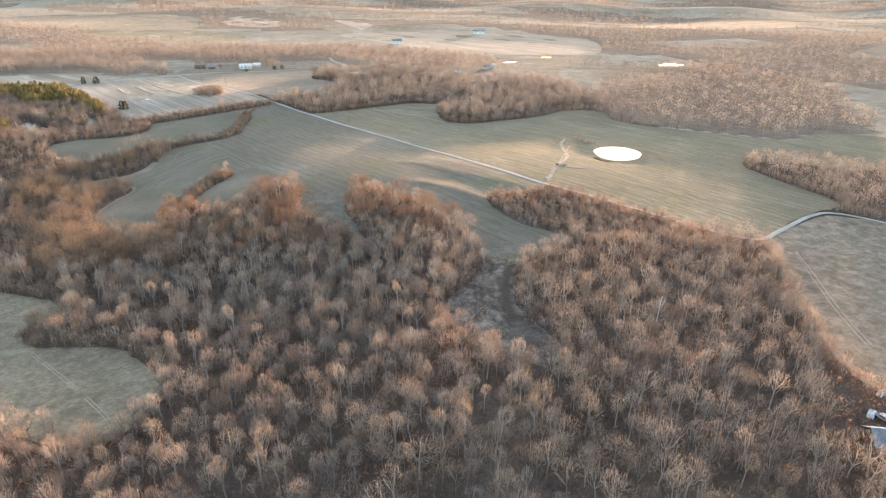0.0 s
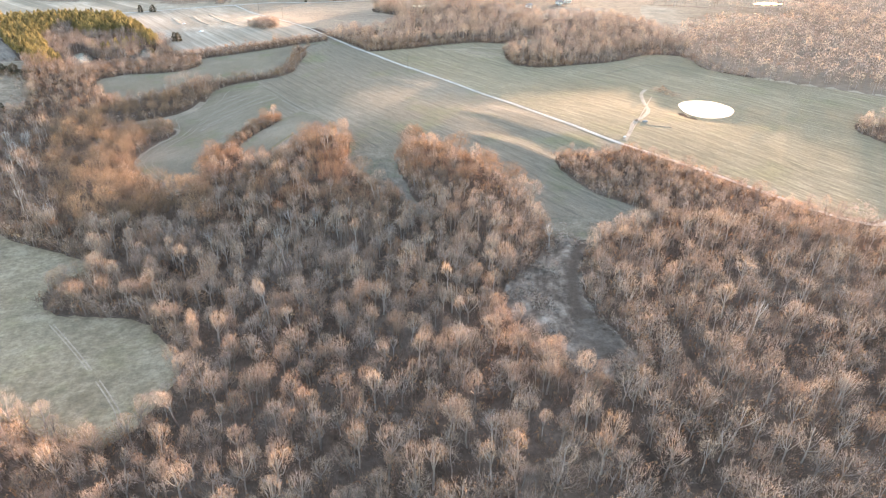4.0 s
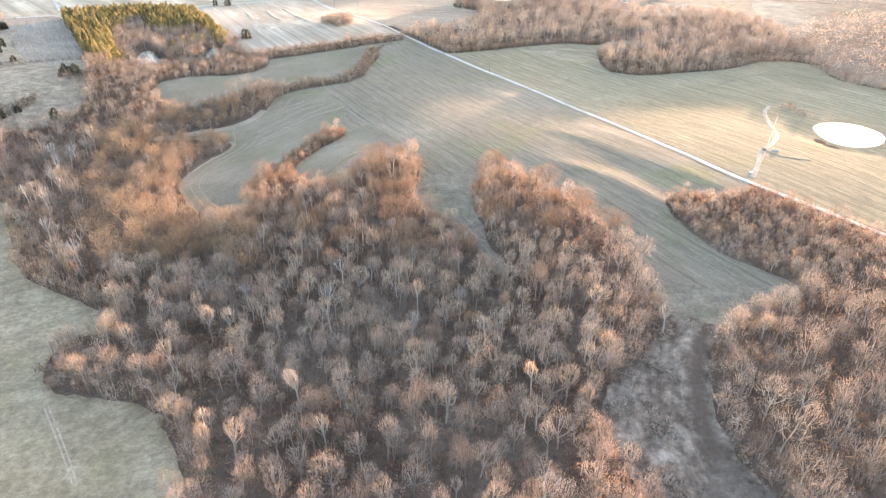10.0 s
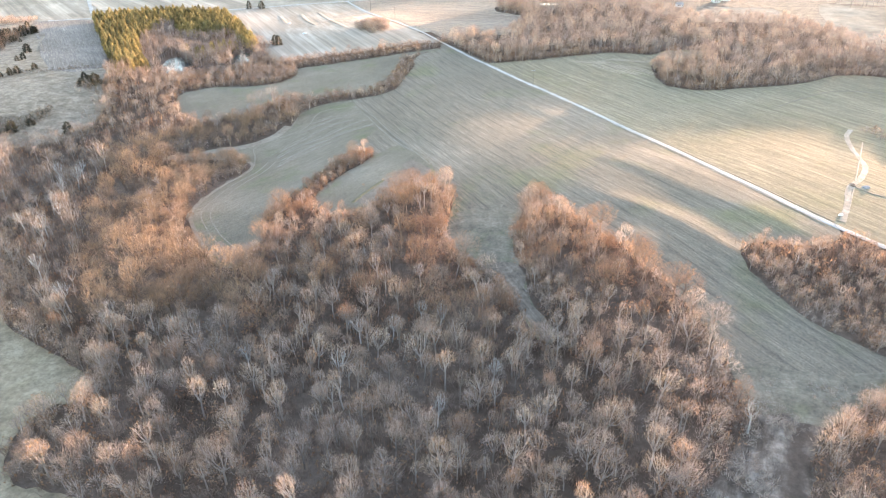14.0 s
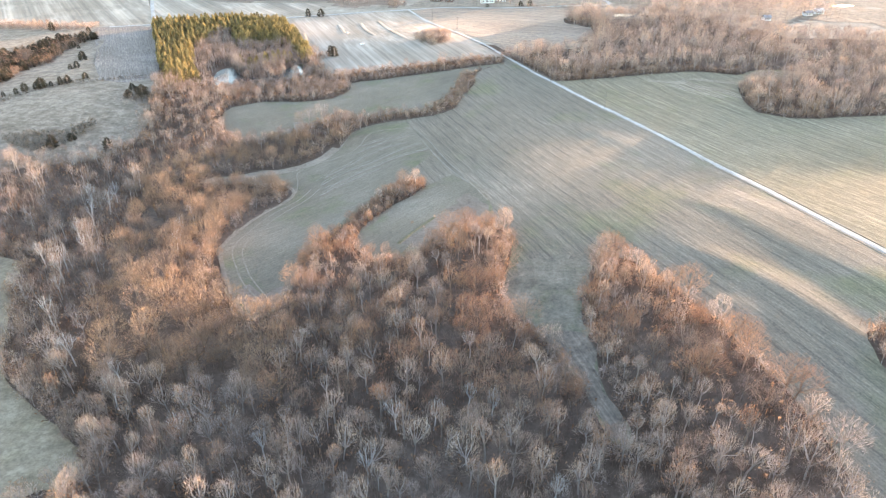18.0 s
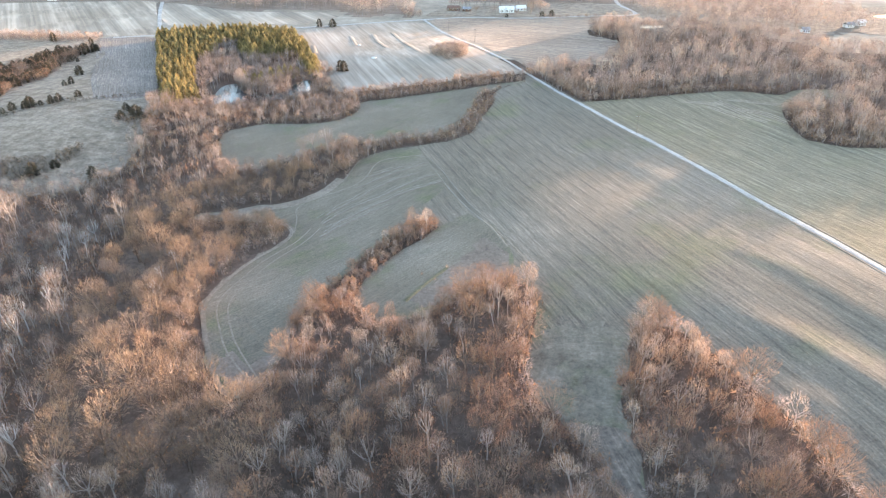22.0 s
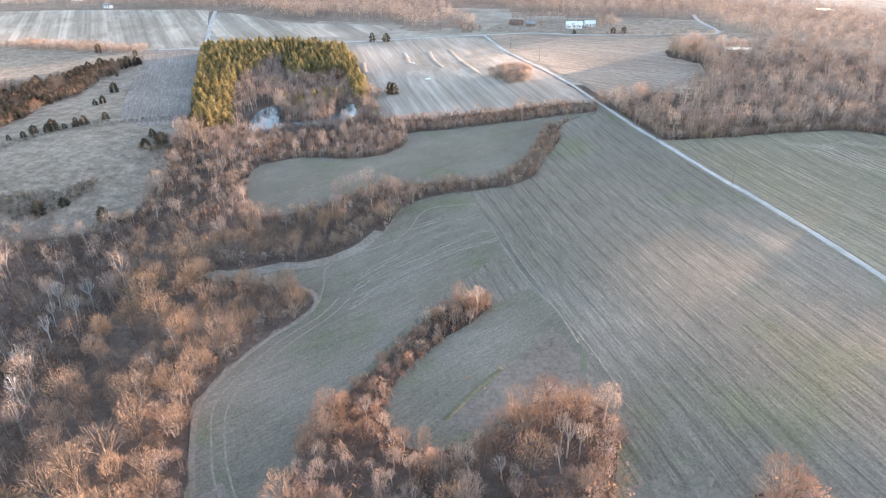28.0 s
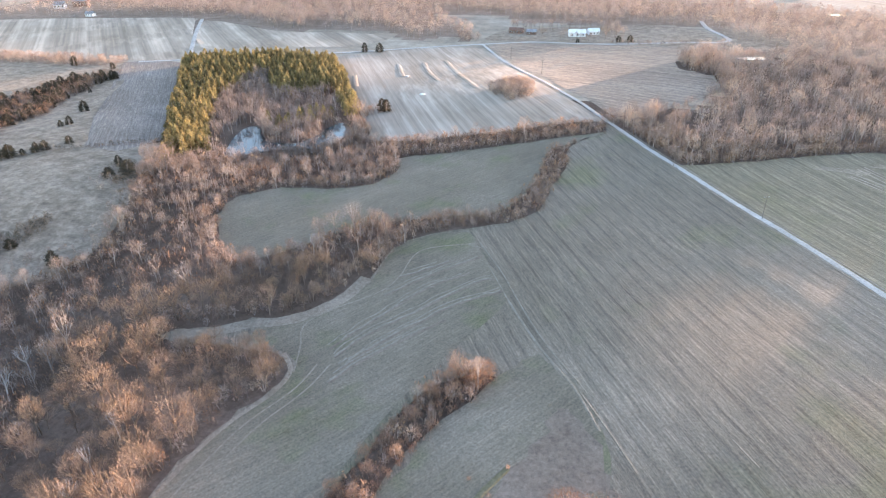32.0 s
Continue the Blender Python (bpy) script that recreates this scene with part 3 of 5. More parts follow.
ARM = [(-58, 308), (-68, 320), (-75, 332), (-82, 347), (-81, 362), (-77, 377), (-71, 390), (-69, 399), (-74, 405), (-86, 408), (-86, 417), (-72, 427), (-64, 437), (-60, 445), (-57, 464), (-46, 475), (-33, 478), (-26, 463),
       (-14, 441), (-22, 420), (-32, 402), (-41, 376), (-48, 352), (-51, 338), (-49, 322), (-52, 309)]
field("crop_field", ARM, CROP_B, 0.25, "grey-green field arm with pale curving drill lines", n=4, ragged=0.5, step=5)
field("far_field", [(231, 1773), (285, 1661), (291, 1545), (240, 1400), (303, 1362), (471, 1386), (575, 1320), (658, 1201), (576, 1000), (512, 940), (408, 942), (322, 954), (306, 1008), (262, 1052), (247, 1109), (240, 1170), (195, 1264), (184, 1338), (242, 1413)],
      STUBBLE, 0.06, "large pale distant field with farm buildings", n=3, step=25)
field("far_field", [(304, 917), (377, 922), (475, 930), (529, 915), (477, 848), (410, 801), (392, 785), (360, 709), (353, 646), (346, 624), (337, 640), (335, 712), (340, 770), (302, 773), (288, 800), (268, 760), (247, 716), (231, 738), (216, 762), (190, 790), (170, 822), (205, 846), (236, 840), (262, 838)],
      PASTURE, 0.06, "pale open farmland around a distant farm", n=2, step=20)
field("far_field", [(-680, 2319), (-602, 2362), (-516, 2300), (-365, 2253), (-347, 2132), (-472, 2178), (-569, 2109), (-615, 2082)], PALEGRASS, 0.06, "distant pale yellow field", n=3, step=40)
field("far_field", [(-607, 2052), (-354, 2084), (-119, 1868), (-95, 1544), (-242, 1456), (-296, 1480), (-463, 1556)], PASTURE, 0.06, "wide distant tan field", n=3, step=40)
field("far_field", [(-272, 1376), (-237, 1422), (-98, 1482), (2, 1373), (-9, 1256), (-84, 1244), (-179, 1276), (-242, 1280)], MEADOW, 0.06, "distant grey-green field behind the woods", n=3, step=30)
field("far_field", [(0, 1880), (110, 1700), (40, 1560), (-40, 1680)], STUBBLE, 0.06, "distant pale field", n=3)
field("far_field", [(900, 1500), (1300, 1700), (1500, 1500), (1150, 1300)], BROWN, 0.06, "distant brown field towards the sun", n=3)
field("far_field", [(900, 820), (1250, 980), (1380, 800), (1000, 700)], PASTURE, 0.06, "distant tan field towards the sun", n=3)

# ---- roads and tracks ----
ribbon("road", [(-77, 819), (-46, 742), (14, 617), (22, 601), (64, 524), (86, 482), (103, 440), (120, 395), (136, 348), (154, 308), (178, 272), (203, 236), (215, 224), (223, 222),
                (243, 231), (271, 243), (287, 243), (305, 222), (330, 180)], 2.35, GRAVEL, 0.22, "straight pale gravel road with a bend", "road", 0.05)
ribbon("road", [(-330, 718), (-250, 748), (-187, 771), (-138, 794), (-77, 819), (-27, 831), (29, 824), (84, 831), (122, 846), (116, 909), (117, 960)], 3.8, GRAVEL, 0.14,
       "pale cross road running past a farmhouse", "road", 0.1)
ribbon("lane", [(-306, 752), (-350, 837), (-386, 912)], 3.4, GRAVEL, 0.14, "pale lane between two stubble fields", "road", 0.15)
ribbon("lane", [(156, 315), (166, 330), (174, 343), (185, 354), (195, 368), (203, 390), (212, 411), (221, 423)], 2.0, DUST, 0.25, "worn farm lane leading from the road to a pond", "track", 0.04)

def terraces():
    """Wavering pale bands with dark furrows below them, fanning over a low bank."""
    lines = ([(-54.2, 436.6), (-46.2, 445.4), (-35.7, 455), (-25.6, 463.8)], [(-63.2, 409.2), (-57, 419.4), (-50.2, 429.5), (-41.4, 442.2), (-29, 452.2)],
             [(-60, 405.6), (-54.2, 416.5), (-45.4, 425.8), (-34.5, 437.8), (-24.3, 447.7), (-20.5, 448.7)], [(-56.8, 401.4), (-49.5, 413), (-40.9, 422.8), (-31.6, 433.1), (-19.4, 440.6), (-16.7, 442.2)],
             [(-58.2, 395.2), (-51.1, 406.1), (-42.8, 415.5), (-32.2, 426.4)], [(-52, 447), (-44, 453), (-37, 459)])
    rng = np.random.default_rng(12)
    for line in lines:
        c = smooth_loop(line, 4, False)
        for off, wide in ((0.0, 0.75), (1.5, 0.45)):
            q = c + np.array([-0.62, 0.78]) * off + rng.normal(0, 0.28, c.shape)
            ribbon("terrace_line", q[int(rng.integers(0, 3)):len(q) - int(rng.integers(0, 3))], wide, STRAW, 0.275, "pale straw band along a low terrace", "field line", 0.03)
        ribbon("terrace_line", c + np.array([0.62, -0.78]) * 0.9 + rng.normal(0, 0.15, c.shape), 0.7, MARGIN, 0.265, "dark furrow beside a terrace band", "field line", 0.02)
    ribbon("drill_line", [(-68.9, 397.6), (-71.5, 409), (-74, 417.7), (-69.1, 426.1), (-56.4, 437.4), (-51.7, 446.7), (-49.7, 460.3), (-44.4, 466.4), (-29.9, 470.9)], 0.5, LINE, 0.275, "faint curved drill line in the field arm", "field line", 0.01)


terraces()
field("crop_field", [(-32, 350), (-32, 361), (-26.5, 378), (-15, 398), (-9, 407), (-1, 409), (10, 392), (14, 380), (14, 366), (2, 362), (-9, 347), (-22, 342)], CROP_B, 0.225, "grey-green field pocket with rows along the hedge", n=4, ragged=1.5, step=4)
VERGE = [(26, 594), (64, 524), (86, 482), (103, 440), (120, 395), (136, 348), (151, 314)]
for k in (-1, 1):
    ribbon("road_verge", [(x + 2.0 * k, y + 0.9 * k) for x, y in VERGE], 0.7, TAN, 0.235, "strip of tan grass along the gravel road", "verge", 0.06)
for line in ([(-27.8, 471.1), (-18, 452.7), (-10.2, 434.9), (-0.7, 414.9), (8, 399.9)], [(8, 397), (15, 383), (20, 372)], [(-32, 470), (-27, 468)]):
    ribbon("drill_line", line, 0.45, STRAW, 0.275, "thin pale drill line where rows turn", "field line", 0.02)
ribbon("drill_line", [(16, 364), (21, 364), (26, 357)], 0.4, MARGIN, 0.26, "short dark wheel rut by the copse", "field line", 0.02)
ribbon("drill_line", [(41, 384), (45, 376)], 0.35, STRAW, 0.26, "short pale scratch in the crop", "field line", 0.02)
for line in ([(109, 564), (119, 563), (128, 560)], [(128, 567), (134, 554), (140, 540), (145, 531)], [(135, 571), (146, 568), (161, 563)], [(136, 553), (147, 546), (155, 531)], [(121, 557), (129, 546), (136, 535)]):
    for k in (-1.6, 0.3, 2.4):
        ribbon("drill_line", [(x + k + 0.4 * math.sin(y + k), y + k * 0.7) for x, y in line], 0.7, PALEGRASS, 0.235, "pale streak of dry grass near a wood notch", "field line", 0.02)
field("dry_patch", [(42, 299), (41.5, 312), (46, 330), (40, 340), (26, 335), (20, 323), (22, 311), (30, 300)], WEEDY, 0.235, "dry weeds in the gap between two copses", n=4, step=4, ragged=3.0)
field("dry_patch", [(91, 229), (103, 223), (118, 231), (136, 239), (128, 241), (112, 240), (100, 243), (92, 246), (88, 238)], WEEDY, 0.27, "dry weeds where the field meets the clearing", n=4, step=3, ragged=2.5)
field("dry_patch", [(48, 263), (43.5, 282), (42, 299), (30, 300), (37, 286), (44, 263)], GAPFLOOR, 0.24, "brown weedy ground in the narrow gap between two copses", n=4, step=4, ragged=1.0)
field("dry_patch", [(-16, 352), (-6, 369), (1, 387), (7, 390), (13, 374), (15, 366), (3, 362), (-4, 352), (-10, 346)], MARGIN, 0.235, "tan dry weeds round the tip of the copse", n=4, step=4, ragged=3.0)
ribbon("field_line", [(-18, 350), (-12, 362), (-7, 370)], 1.5, GREEN, 0.25, "dark green weedy strip with small rust shrubs", "field line", 0.15)
ribbon("terrace_line", [(-29.9, 470.9), (-21, 452.5), (-13, 434.7), (-2.2, 413.3), (6.5, 398.5), (12.6, 383.5)], 0.7, STRAW, 0.23, "pale straw line where two drill directions meet", "field line", 0.02)
for k in (-0.55, 0.55):
    ribbon("track", [(-76 + k, 210), (-66 + k, 196), (-56 + k, 181), (-47 + k, 166), (-44 + k, 159)], 0.36, PALEGRASS, 0.225, "faint pale wheel rut across the meadow", "track", 0.01)
ribbon("field_margin", [(-57, 307), (-61, 310), (-68.5, 321), (-75.5, 333), (-81.5, 347), (-80.5, 362), (-77, 376), (-71, 389), (-70, 398), (-75, 405)], 1.3, TAN, 0.27, "bare tan margin along the wood edge", "field margin", 0.01)
field("dry_patch", [(-57.5, 309), (-65, 318), (-63, 324), (-56, 318), (-51, 324), (-50, 316), (-52.5, 310)], MARGIN, 0.265, "brown weeds at the foot of the field arm", n=4, step=4, ragged=1.5)
ribbon("field_margin", [(-111, 406.5), (-100, 409.5), (-91, 415.5), (-82, 418.5), (-73, 424.5), (-66, 434), (-62.5, 445)], 4.0, TAN, 0.27, "bare tan margin between two wood edges", "field margin", 0.01)
for k in (3.4, 7.0):
    ribbon("drill_line", [(-56 + k * 0.8, 312), (-67 + k * 0.9, 322 + k * 0.3), (-74 + k, 333), (-81 + k, 348), (-79 + k, 365), (-76 + k, 377), (-69 + k * 0.9, 391), (-67 + k, 402)], 0.5, LINE, 0.265,
           "faint curved drill line in the field arm", "field line", 0.01)
field("bare_patch", [(76, 174), (83, 173), (85.5, 165), (82, 158.5), (75, 157), (72, 163)], WORN, 0.29, "dark bare earth at the end of the clearing", n=6, step=3, ragged=2.2)
for k in (-1.0, 1.0):
    ribbon("track", [(226 + k, 206 + k), (214 + k, 184), (204 + k, 166), (196 + k, 150), (190 + k, 136)], 0.5, PALEGRASS, 0.1, "pale wheel rut across the grass field", "track", 0.02)
ribbon("track", [(215, 403), (179, 348), (163, 324)], 0.5, DUST, 0.28, "straight tan strip beside the farm lane", "track", 0.08)
ribbon("terrace_line", [(204, 463), (227, 480), (247, 492), (264, 494), (286, 486)], 0.7, TAN, 0.26, "low grassy terrace bank across the field", "field line", 0.1)
ribbon("lane", [(177, 346), (180, 338), (185, 335), (191, 333)], 1.2, TAN, 0.27, "short worn branch of the farm lane", "track", 0.08)

ribbon("terrace_line", [(-7, 822), (7, 802), (40, 806), (71, 813)], 1.2, STRAW, 0.14, "thin pale line round the far farmyard", "field line", 0.05)

# banks added so the low sun draws warm bands on the stubble
for line in ([(-110, 743), (-100, 714), (-87, 686)], [(-95, 751), (-78, 708), (-59, 665)], [(-128, 737), (-121, 716), (-115, 700)], [(-150, 700), (-140, 672)]):
    ribbon("terrace_bank", line, 3.6, STUBBLE, 0.07, "low stubble-covered terrace bank catching the sun", "bank", 0.16)

# ---- ponds ----
pond([(223, 384), (235, 391), (248, 387), (252, 372), (241, 358), (226, 356), (219, 366)], "still oval farm pond reflecting the bright sky", 0.24)
pond([(-162, 533), (-167, 548), (-172, 566), (-173, 580), (-167, 585), (-160, 574), (-153, 564), (-144, 560), (-135, 563), (-130, 574), (-128, 590), (-124, 598), (-117, 594), (-115, 574), (-121, 558), (-134, 553), (-148, 547), (-157, 537)],
     "pale curved pond behind bare trees at the pine grove")
pond([(114, 773), (124, 778), (134, 777), (133, 770), (118, 767)], "small bright pond at the wood edge")
pond([(552, 800), (570, 812), (592, 806), (586, 792), (560, 790)], "distant bright pond")
pond([(346, 868), (360, 878), (370, 872), (356, 862)], "distant bright pond")
pond([(424, 912), (434, 918), (442, 912), (432, 906)], "small distant bright pond")
pond([(246, 1017), (258, 1024), (266, 1016), (254, 1010)], "small distant bright pond")


# ---- trees ----
def tube(a, b, ra, rb, sides, turn=0.0):
    """Vertices and triangles of a tapered limb from a to b."""
    a, b = np.asarray(a, float), np.asarray(b, float)
    d = (b - a) / max(np.linalg.norm(b - a), 1e-6)
    u = np.cross(d, (0.3, 0.9, 0.2))
    u /= np.linalg.norm(u)
    w = np.cross(d, u)
    ang = turn + np.arange(sides) * 2 * math.pi / sides
    ring = np.cos(ang)[:, None] * u + np.sin(ang)[:, None] * w
    v = np.concatenate([a + ra * ring, b + rb * ring])
    f = []
    for i in range(sides):
        j = (i + 1) % sides
        f += [(i, j, sides + j), (i, sides + j, sides + i)]
    return v, np.array(f)


class Builder:
    def __init__(self):
        self.v, self.f, self.m, self.n = [], [], [], 0

    def add(self, v, f, mat):
        self.v.append(np.asarray(v, float))
        self.f.append(np.asarray(f, int) + self.n)
        self.m.append(np.full(len(f), mat))
        self.n += len(v)

    def slivers(self, base, tip, width, mat, rng):
        """Thin pointed triangles, one for each pair of ends."""
        d = tip - base
        side = np.cross(d, rng.normal(size=d.shape))
        side /= np.linalg.norm(side, axis=1)[:, None] + 1e-9
        v = np.stack([base - side * width[:, None], base + side * width[:, None], tip], 1).reshape(-1, 3)
        self.add(v, np.arange(len(v)).reshape(-1, 3), mat)

    def done(self):
        return np.concatenate(self.v), np.concatenate(self.f), np.concatenate(self.m)


def unit(a):
    return a / (np.linalg.norm(a, axis=-1, keepdims=True) + 1e-9)


def bare_tree(seed, limbs=7, lobes=22, twigs=34, leaves=0, sides=5, wide=1.0, low=0.1, thick=1.0, twig_width=0.05, fork_at=0.42):
    """A leafless broadleaf tree ten metres high: trunk, forking limbs and a domed crown of rounded twig sprays. Materials 0 bark, 1 twigs, 2 leaves."""
    rng = np.random.default_rng(seed)
    b = Builder()
    lean = rng.normal(0, 0.35, 2)
    fork = np.array([lean[0], lean[1], 10 * fork_at * rng.uniform(0.88, 1.12)])
    mid_h = fork[2] + rng.uniform(1.7, 2.3)
    centre = np.array([lean[0] * 1.7, lean[1] * 1.7, mid_h])
    radii = np.array([rng.uniform(2.6, 3.5) * wide, rng.uniform(2.6, 3.5) * wide, 9.4 - mid_h])
    bend = fork * 0.5 + np.array([*rng.normal(0, 0.12, 2), 0])
    b.add(*tube((0, 0, -0.6), bend, 0.2 * thick, 0.16 * thick, sides), 0)
    b.add(*tube(bend, fork, 0.16 * thick, 0.13 * thick, sides), 0)
    mids, ends, dirs = [], [], []
    for i in range(limbs):
        az = i * 2.4 + rng.uniform(-0.5, 0.5)
        up = rng.uniform(0.2, 1.05) if i else 1.4
        d = np.array([math.cos(az) * math.cos(up), math.sin(az) * math.cos(up), math.sin(up)])
        start = fork * (rng.uniform(0.72, 1.0) if i else 1.0)
        end = centre + radii * d * rng.uniform(0.56, 0.8)
        mid = start + (end - start) * 0.5 + np.array([d[0], d[1], -0.6]) * 0.3 + rng.normal(0, 0.12, 3)
        b.add(*tube(start, mid, 0.095 * thick, 0.065 * thick, 3), 0)
        b.add(*tube(mid, end, 0.065 * thick, 0.035 * thick, 3), 0)
        mids.append(mid), ends.append(end), dirs.append(unit(end - centre))
    mids, ends, dirs = np.array(mids), np.array(ends), np.array(dirs)
    bumps = unit(rng.normal(size=(8, 3)) + np.array([0, 0, 0.5]))

    def dome(count, jitter):
        i = np.arange(count) + 0.5
        cz = 1 - i / count * (1 + low)
        az = i * 2.39996 + rng.uniform(0, 6.28)
        r = np.sqrt(np.maximum(1 - cz ** 2, 0))
        d = unit(np.c_[r * np.cos(az), r * np.sin(az), cz] + rng.normal(0, jitter, (count, 3)))
        return d, 0.5 + 0.58 * np.clip((d @ bumps.T).max(1), 0, 1) ** 2.4

    # boughs fan out of the limbs, twigs out of the boughs to the rounded top of the crown
    d, swell = dome(lobes * 2, 0.12)
    k = (d @ dirs.T).argmax(1)
    base = mids[k] + (ends[k] - mids[k]) * rng.uniform(0.1, 1.0, len(d))[:, None]
    b.slivers(base, centre + radii * d * (swell * rng.uniform(0.72, 0.98, len(d)))[:, None], np.full(len(d), 0.04 * thick), 0, rng)
    n = lobes * twigs
    d, swell = dome(n, 0.1)
    depth = 1 - 0.42 * rng.random(n) ** 1.6
    tt = centre + radii * d * (swell * depth)[:, None] + rng.normal(0, 0.09, (n, 3))
    o = unit(tt - fork * 0.95 + rng.normal(0, 0.75, (n, 3)) + np.array([0, 0, 0.5]))
    tb = tt - o * rng.uniform(0.45, 1.15, n)[:, None]
    b.slivers(tb, tt, np.full(n, twig_width * thick * 0.5), 1, rng)
    if leaves:
        k = rng.integers(0, n, leaves)
        c = tb[k] + (tt[k] - tb[k]) * rng.uniform(0.3, 1, leaves)[:, None]
        e = c + unit(rng.normal(size=(leaves, 3))) * rng.uniform(0.2, 0.4, leaves)[:, None]
        b.slivers(c, e, rng.uniform(0.06, 0.11, leaves), 2, rng)
    return b.done()


def shrub(seed, n=60, leaves=0):
    """Low brush, unit height 2.5."""
    rng = np.random.default_rng(seed)
    b = Builder()
    base = np.c_[rng.normal(0, 0.6, (n, 2)), rng.uniform(-0.1, 0.9, n)]
    tip = base + np.c_[rng.normal(0, 0.6, (n, 2)), rng.uniform(0.5, 1.6, n)]
    b.slivers(base, tip, np.full(n, 0.045), 1, rng)
    if leaves:
        c = tip[:leaves] + rng.normal(0, 0.2, (leaves, 3))
        b.slivers(c, c + rng.normal(0, 0.3, (leaves, 3)), np.full(leaves, 0.14), 2, rng)
    return b.done()


def far_tuft(seed, n=26, size=1.0):
    """A distant bare crown on a short trunk, unit height 10."""
    rng = np.random.default_rng(seed)
    b = Builder()
    b.add(*tube((0, 0, -1), (0, 0, 5.5), 0.12, 0.06, 3), 0)
    d = unit(rng.normal(0, 1, (n, 3)) * np.array([1, 1, 0.8]) + np.array([0, 0, 0.5]))
    base = np.array([0, 0, 5.9]) + d * np.array([1, 1, 1.2]) * rng.uniform(0.9, 2.6, n)[:, None] * (0.85 + 0.3 * np.sin(d[:, :1] * 4 + seed) ** 2)
    tip = base + unit(d * 0.6 + rng.normal(0, 0.6, (n, 3))) * rng.uniform(0.6, 1.3, n)[:, None]
    b.slivers(base, tip, np.full(n, 0.3 * size), 1, rng)
    return b.done()


def conifer(seed, n=150, wide=2.2, blunt=0.5, low=0.16):
    """Pine or cedar ten metres high: a straight trunk in a full, uneven cone of short upswept sprays."""
    rng = np.random.default_rng(seed)
    b = Builder()
    b.add(*tube((0, 0, -0.4), (0, 0, 9), 0.2, 0.04, 5), 0)
    h = low + (1 - low) * rng.random(n) ** 0.85
    r = wide * (1 - ((h - low) / (1 - low)) ** (1 + 2 * blunt)) ** 0.75 * (0.8 + 0.3 * rng.random(n))
    az = rng.uniform(0, 6.283, n)
    r = r * (1 + 0.16 * np.sin(az * 2 + seed) + 0.12 * np.sin(az * 5 + h * 9))
    out = np.c_[np.cos(az), np.sin(az), np.full(n, 0.0)]
    base = out * (r * 0.45)[:, None] + np.c_[np.zeros((n, 2)), h * 9.4]
    tip = out * (r * 1.05)[:, None] + np.c_[np.zeros((n, 2)), h * 9.4 + rng.uniform(0.1, 0.9, n)]
    b.slivers(base, tip, rng.uniform(0.28, 0.5, n), 1, rng)
    b.slivers(tip + rng.normal(0, 0.15, (n, 3)), base + np.array([0, 0, 0.2]), rng.uniform(0.2, 0.4, n), 1, rng)
    return b.done()


def joined(name, places, kinds, mats, label, category, rng, group=""):
    """Many plants as one mesh. places: x, y, height (in units of the model) for each."""
    vs, fs, ms, ts, n = [], [], [], [], 0
    which = rng.integers(0, len(kinds), len(places))
    for k, (v, f, m) in enumerate(kinds):
        p = places[which == k]
        if not len(p):
            continue
        a, c = rng.uniform(0, 6.283, len(p)), p[:, 2]
        wide = c * rng.uniform(0.74, 1.06, len(p))
        ca, sa = np.cos(a) * wide, np.sin(a) * wide
        x = ca[:, None] * v[:, 0] - sa[:, None] * v[:, 1] + p[:, 0, None]
        y = sa[:, None] * v[:, 0] + ca[:, None] * v[:, 1] + p[:, 1, None]
        z = c[:, None] * v[:, 2] + terrain(p[:, 0], p[:, 1])[:, None]
        vs.append(np.stack([x, y, z], -1).reshape(-1, 3).astype(np.float32))
        fs.append((f[None] + (np.arange(len(p)) * len(v))[:, None, None]).reshape(-1, 3) + n)
        ms.append(np.tile(m, len(p)))
        ts.append(np.repeat(rng.random(len(p)), len(v)))
        n += len(p) * len(v)
    if not n:
        return None
    me = mesh_of(name, np.concatenate(vs), np.concatenate(fs), mats, np.concatenate(ms), np.concatenate(ts))
    return tagged(new(name, me), label, category, group, "stuff")


def scatter(lo, hi, step, rng, jitter=0.45):
    gx, gy = np.meshgrid(np.arange(lo[0], hi[0], step), np.arange(lo[1], hi[1], step))
    p = np.stack([gx.ravel(), gy.ravel()], 1).astype(float)
    p[:, 0] += (np.arange(len(p)) // gx.shape[1] % 2) * step * 0.5
    return p + rng.uniform(-jitter, jitter, p.shape) * step


def in_fields(p):
    res = np.zeros(len(p), bool)
    for (name, _), loop in FIELDS.items():
        res |= inside(loop, p[:, 0], p[:, 1])
    for c, w in ROADS:
        lo, hi = c.min(0) - 12, c.max(0) + 12
        some = np.flatnonzero(~res & (p > lo).all(1) & (p < hi).all(1))
        if len(some):
            q = p[some]
            d = np.min(np.hypot(q[:, 0, None] - c[None, ::2, 0], q[:, 1, None] - c[None, ::2, 1]), 1)
            wide = np.where((w > 2.3) & (w < 2.5) & (q[:, 1] > 312) & (q[:, 1] < 550), 9.0, 4.0)
            res[some] |= d < (w * 0.5 + 2.0 if w < 2.3 else wide)
    return res


def split_kind(kind, trunk_mat=0):
    """A model's bark and crown as two meshes."""
    v, f, m = kind
    out = []
    for bark in (True, False):
        ff = f[(m == trunk_mat) == bark]
        used, inv = np.unique(ff, return_inverse=True)
        out.append((v[used], inv.reshape(-1, 3), m[(m == trunk_mat) == bark]))
    return out


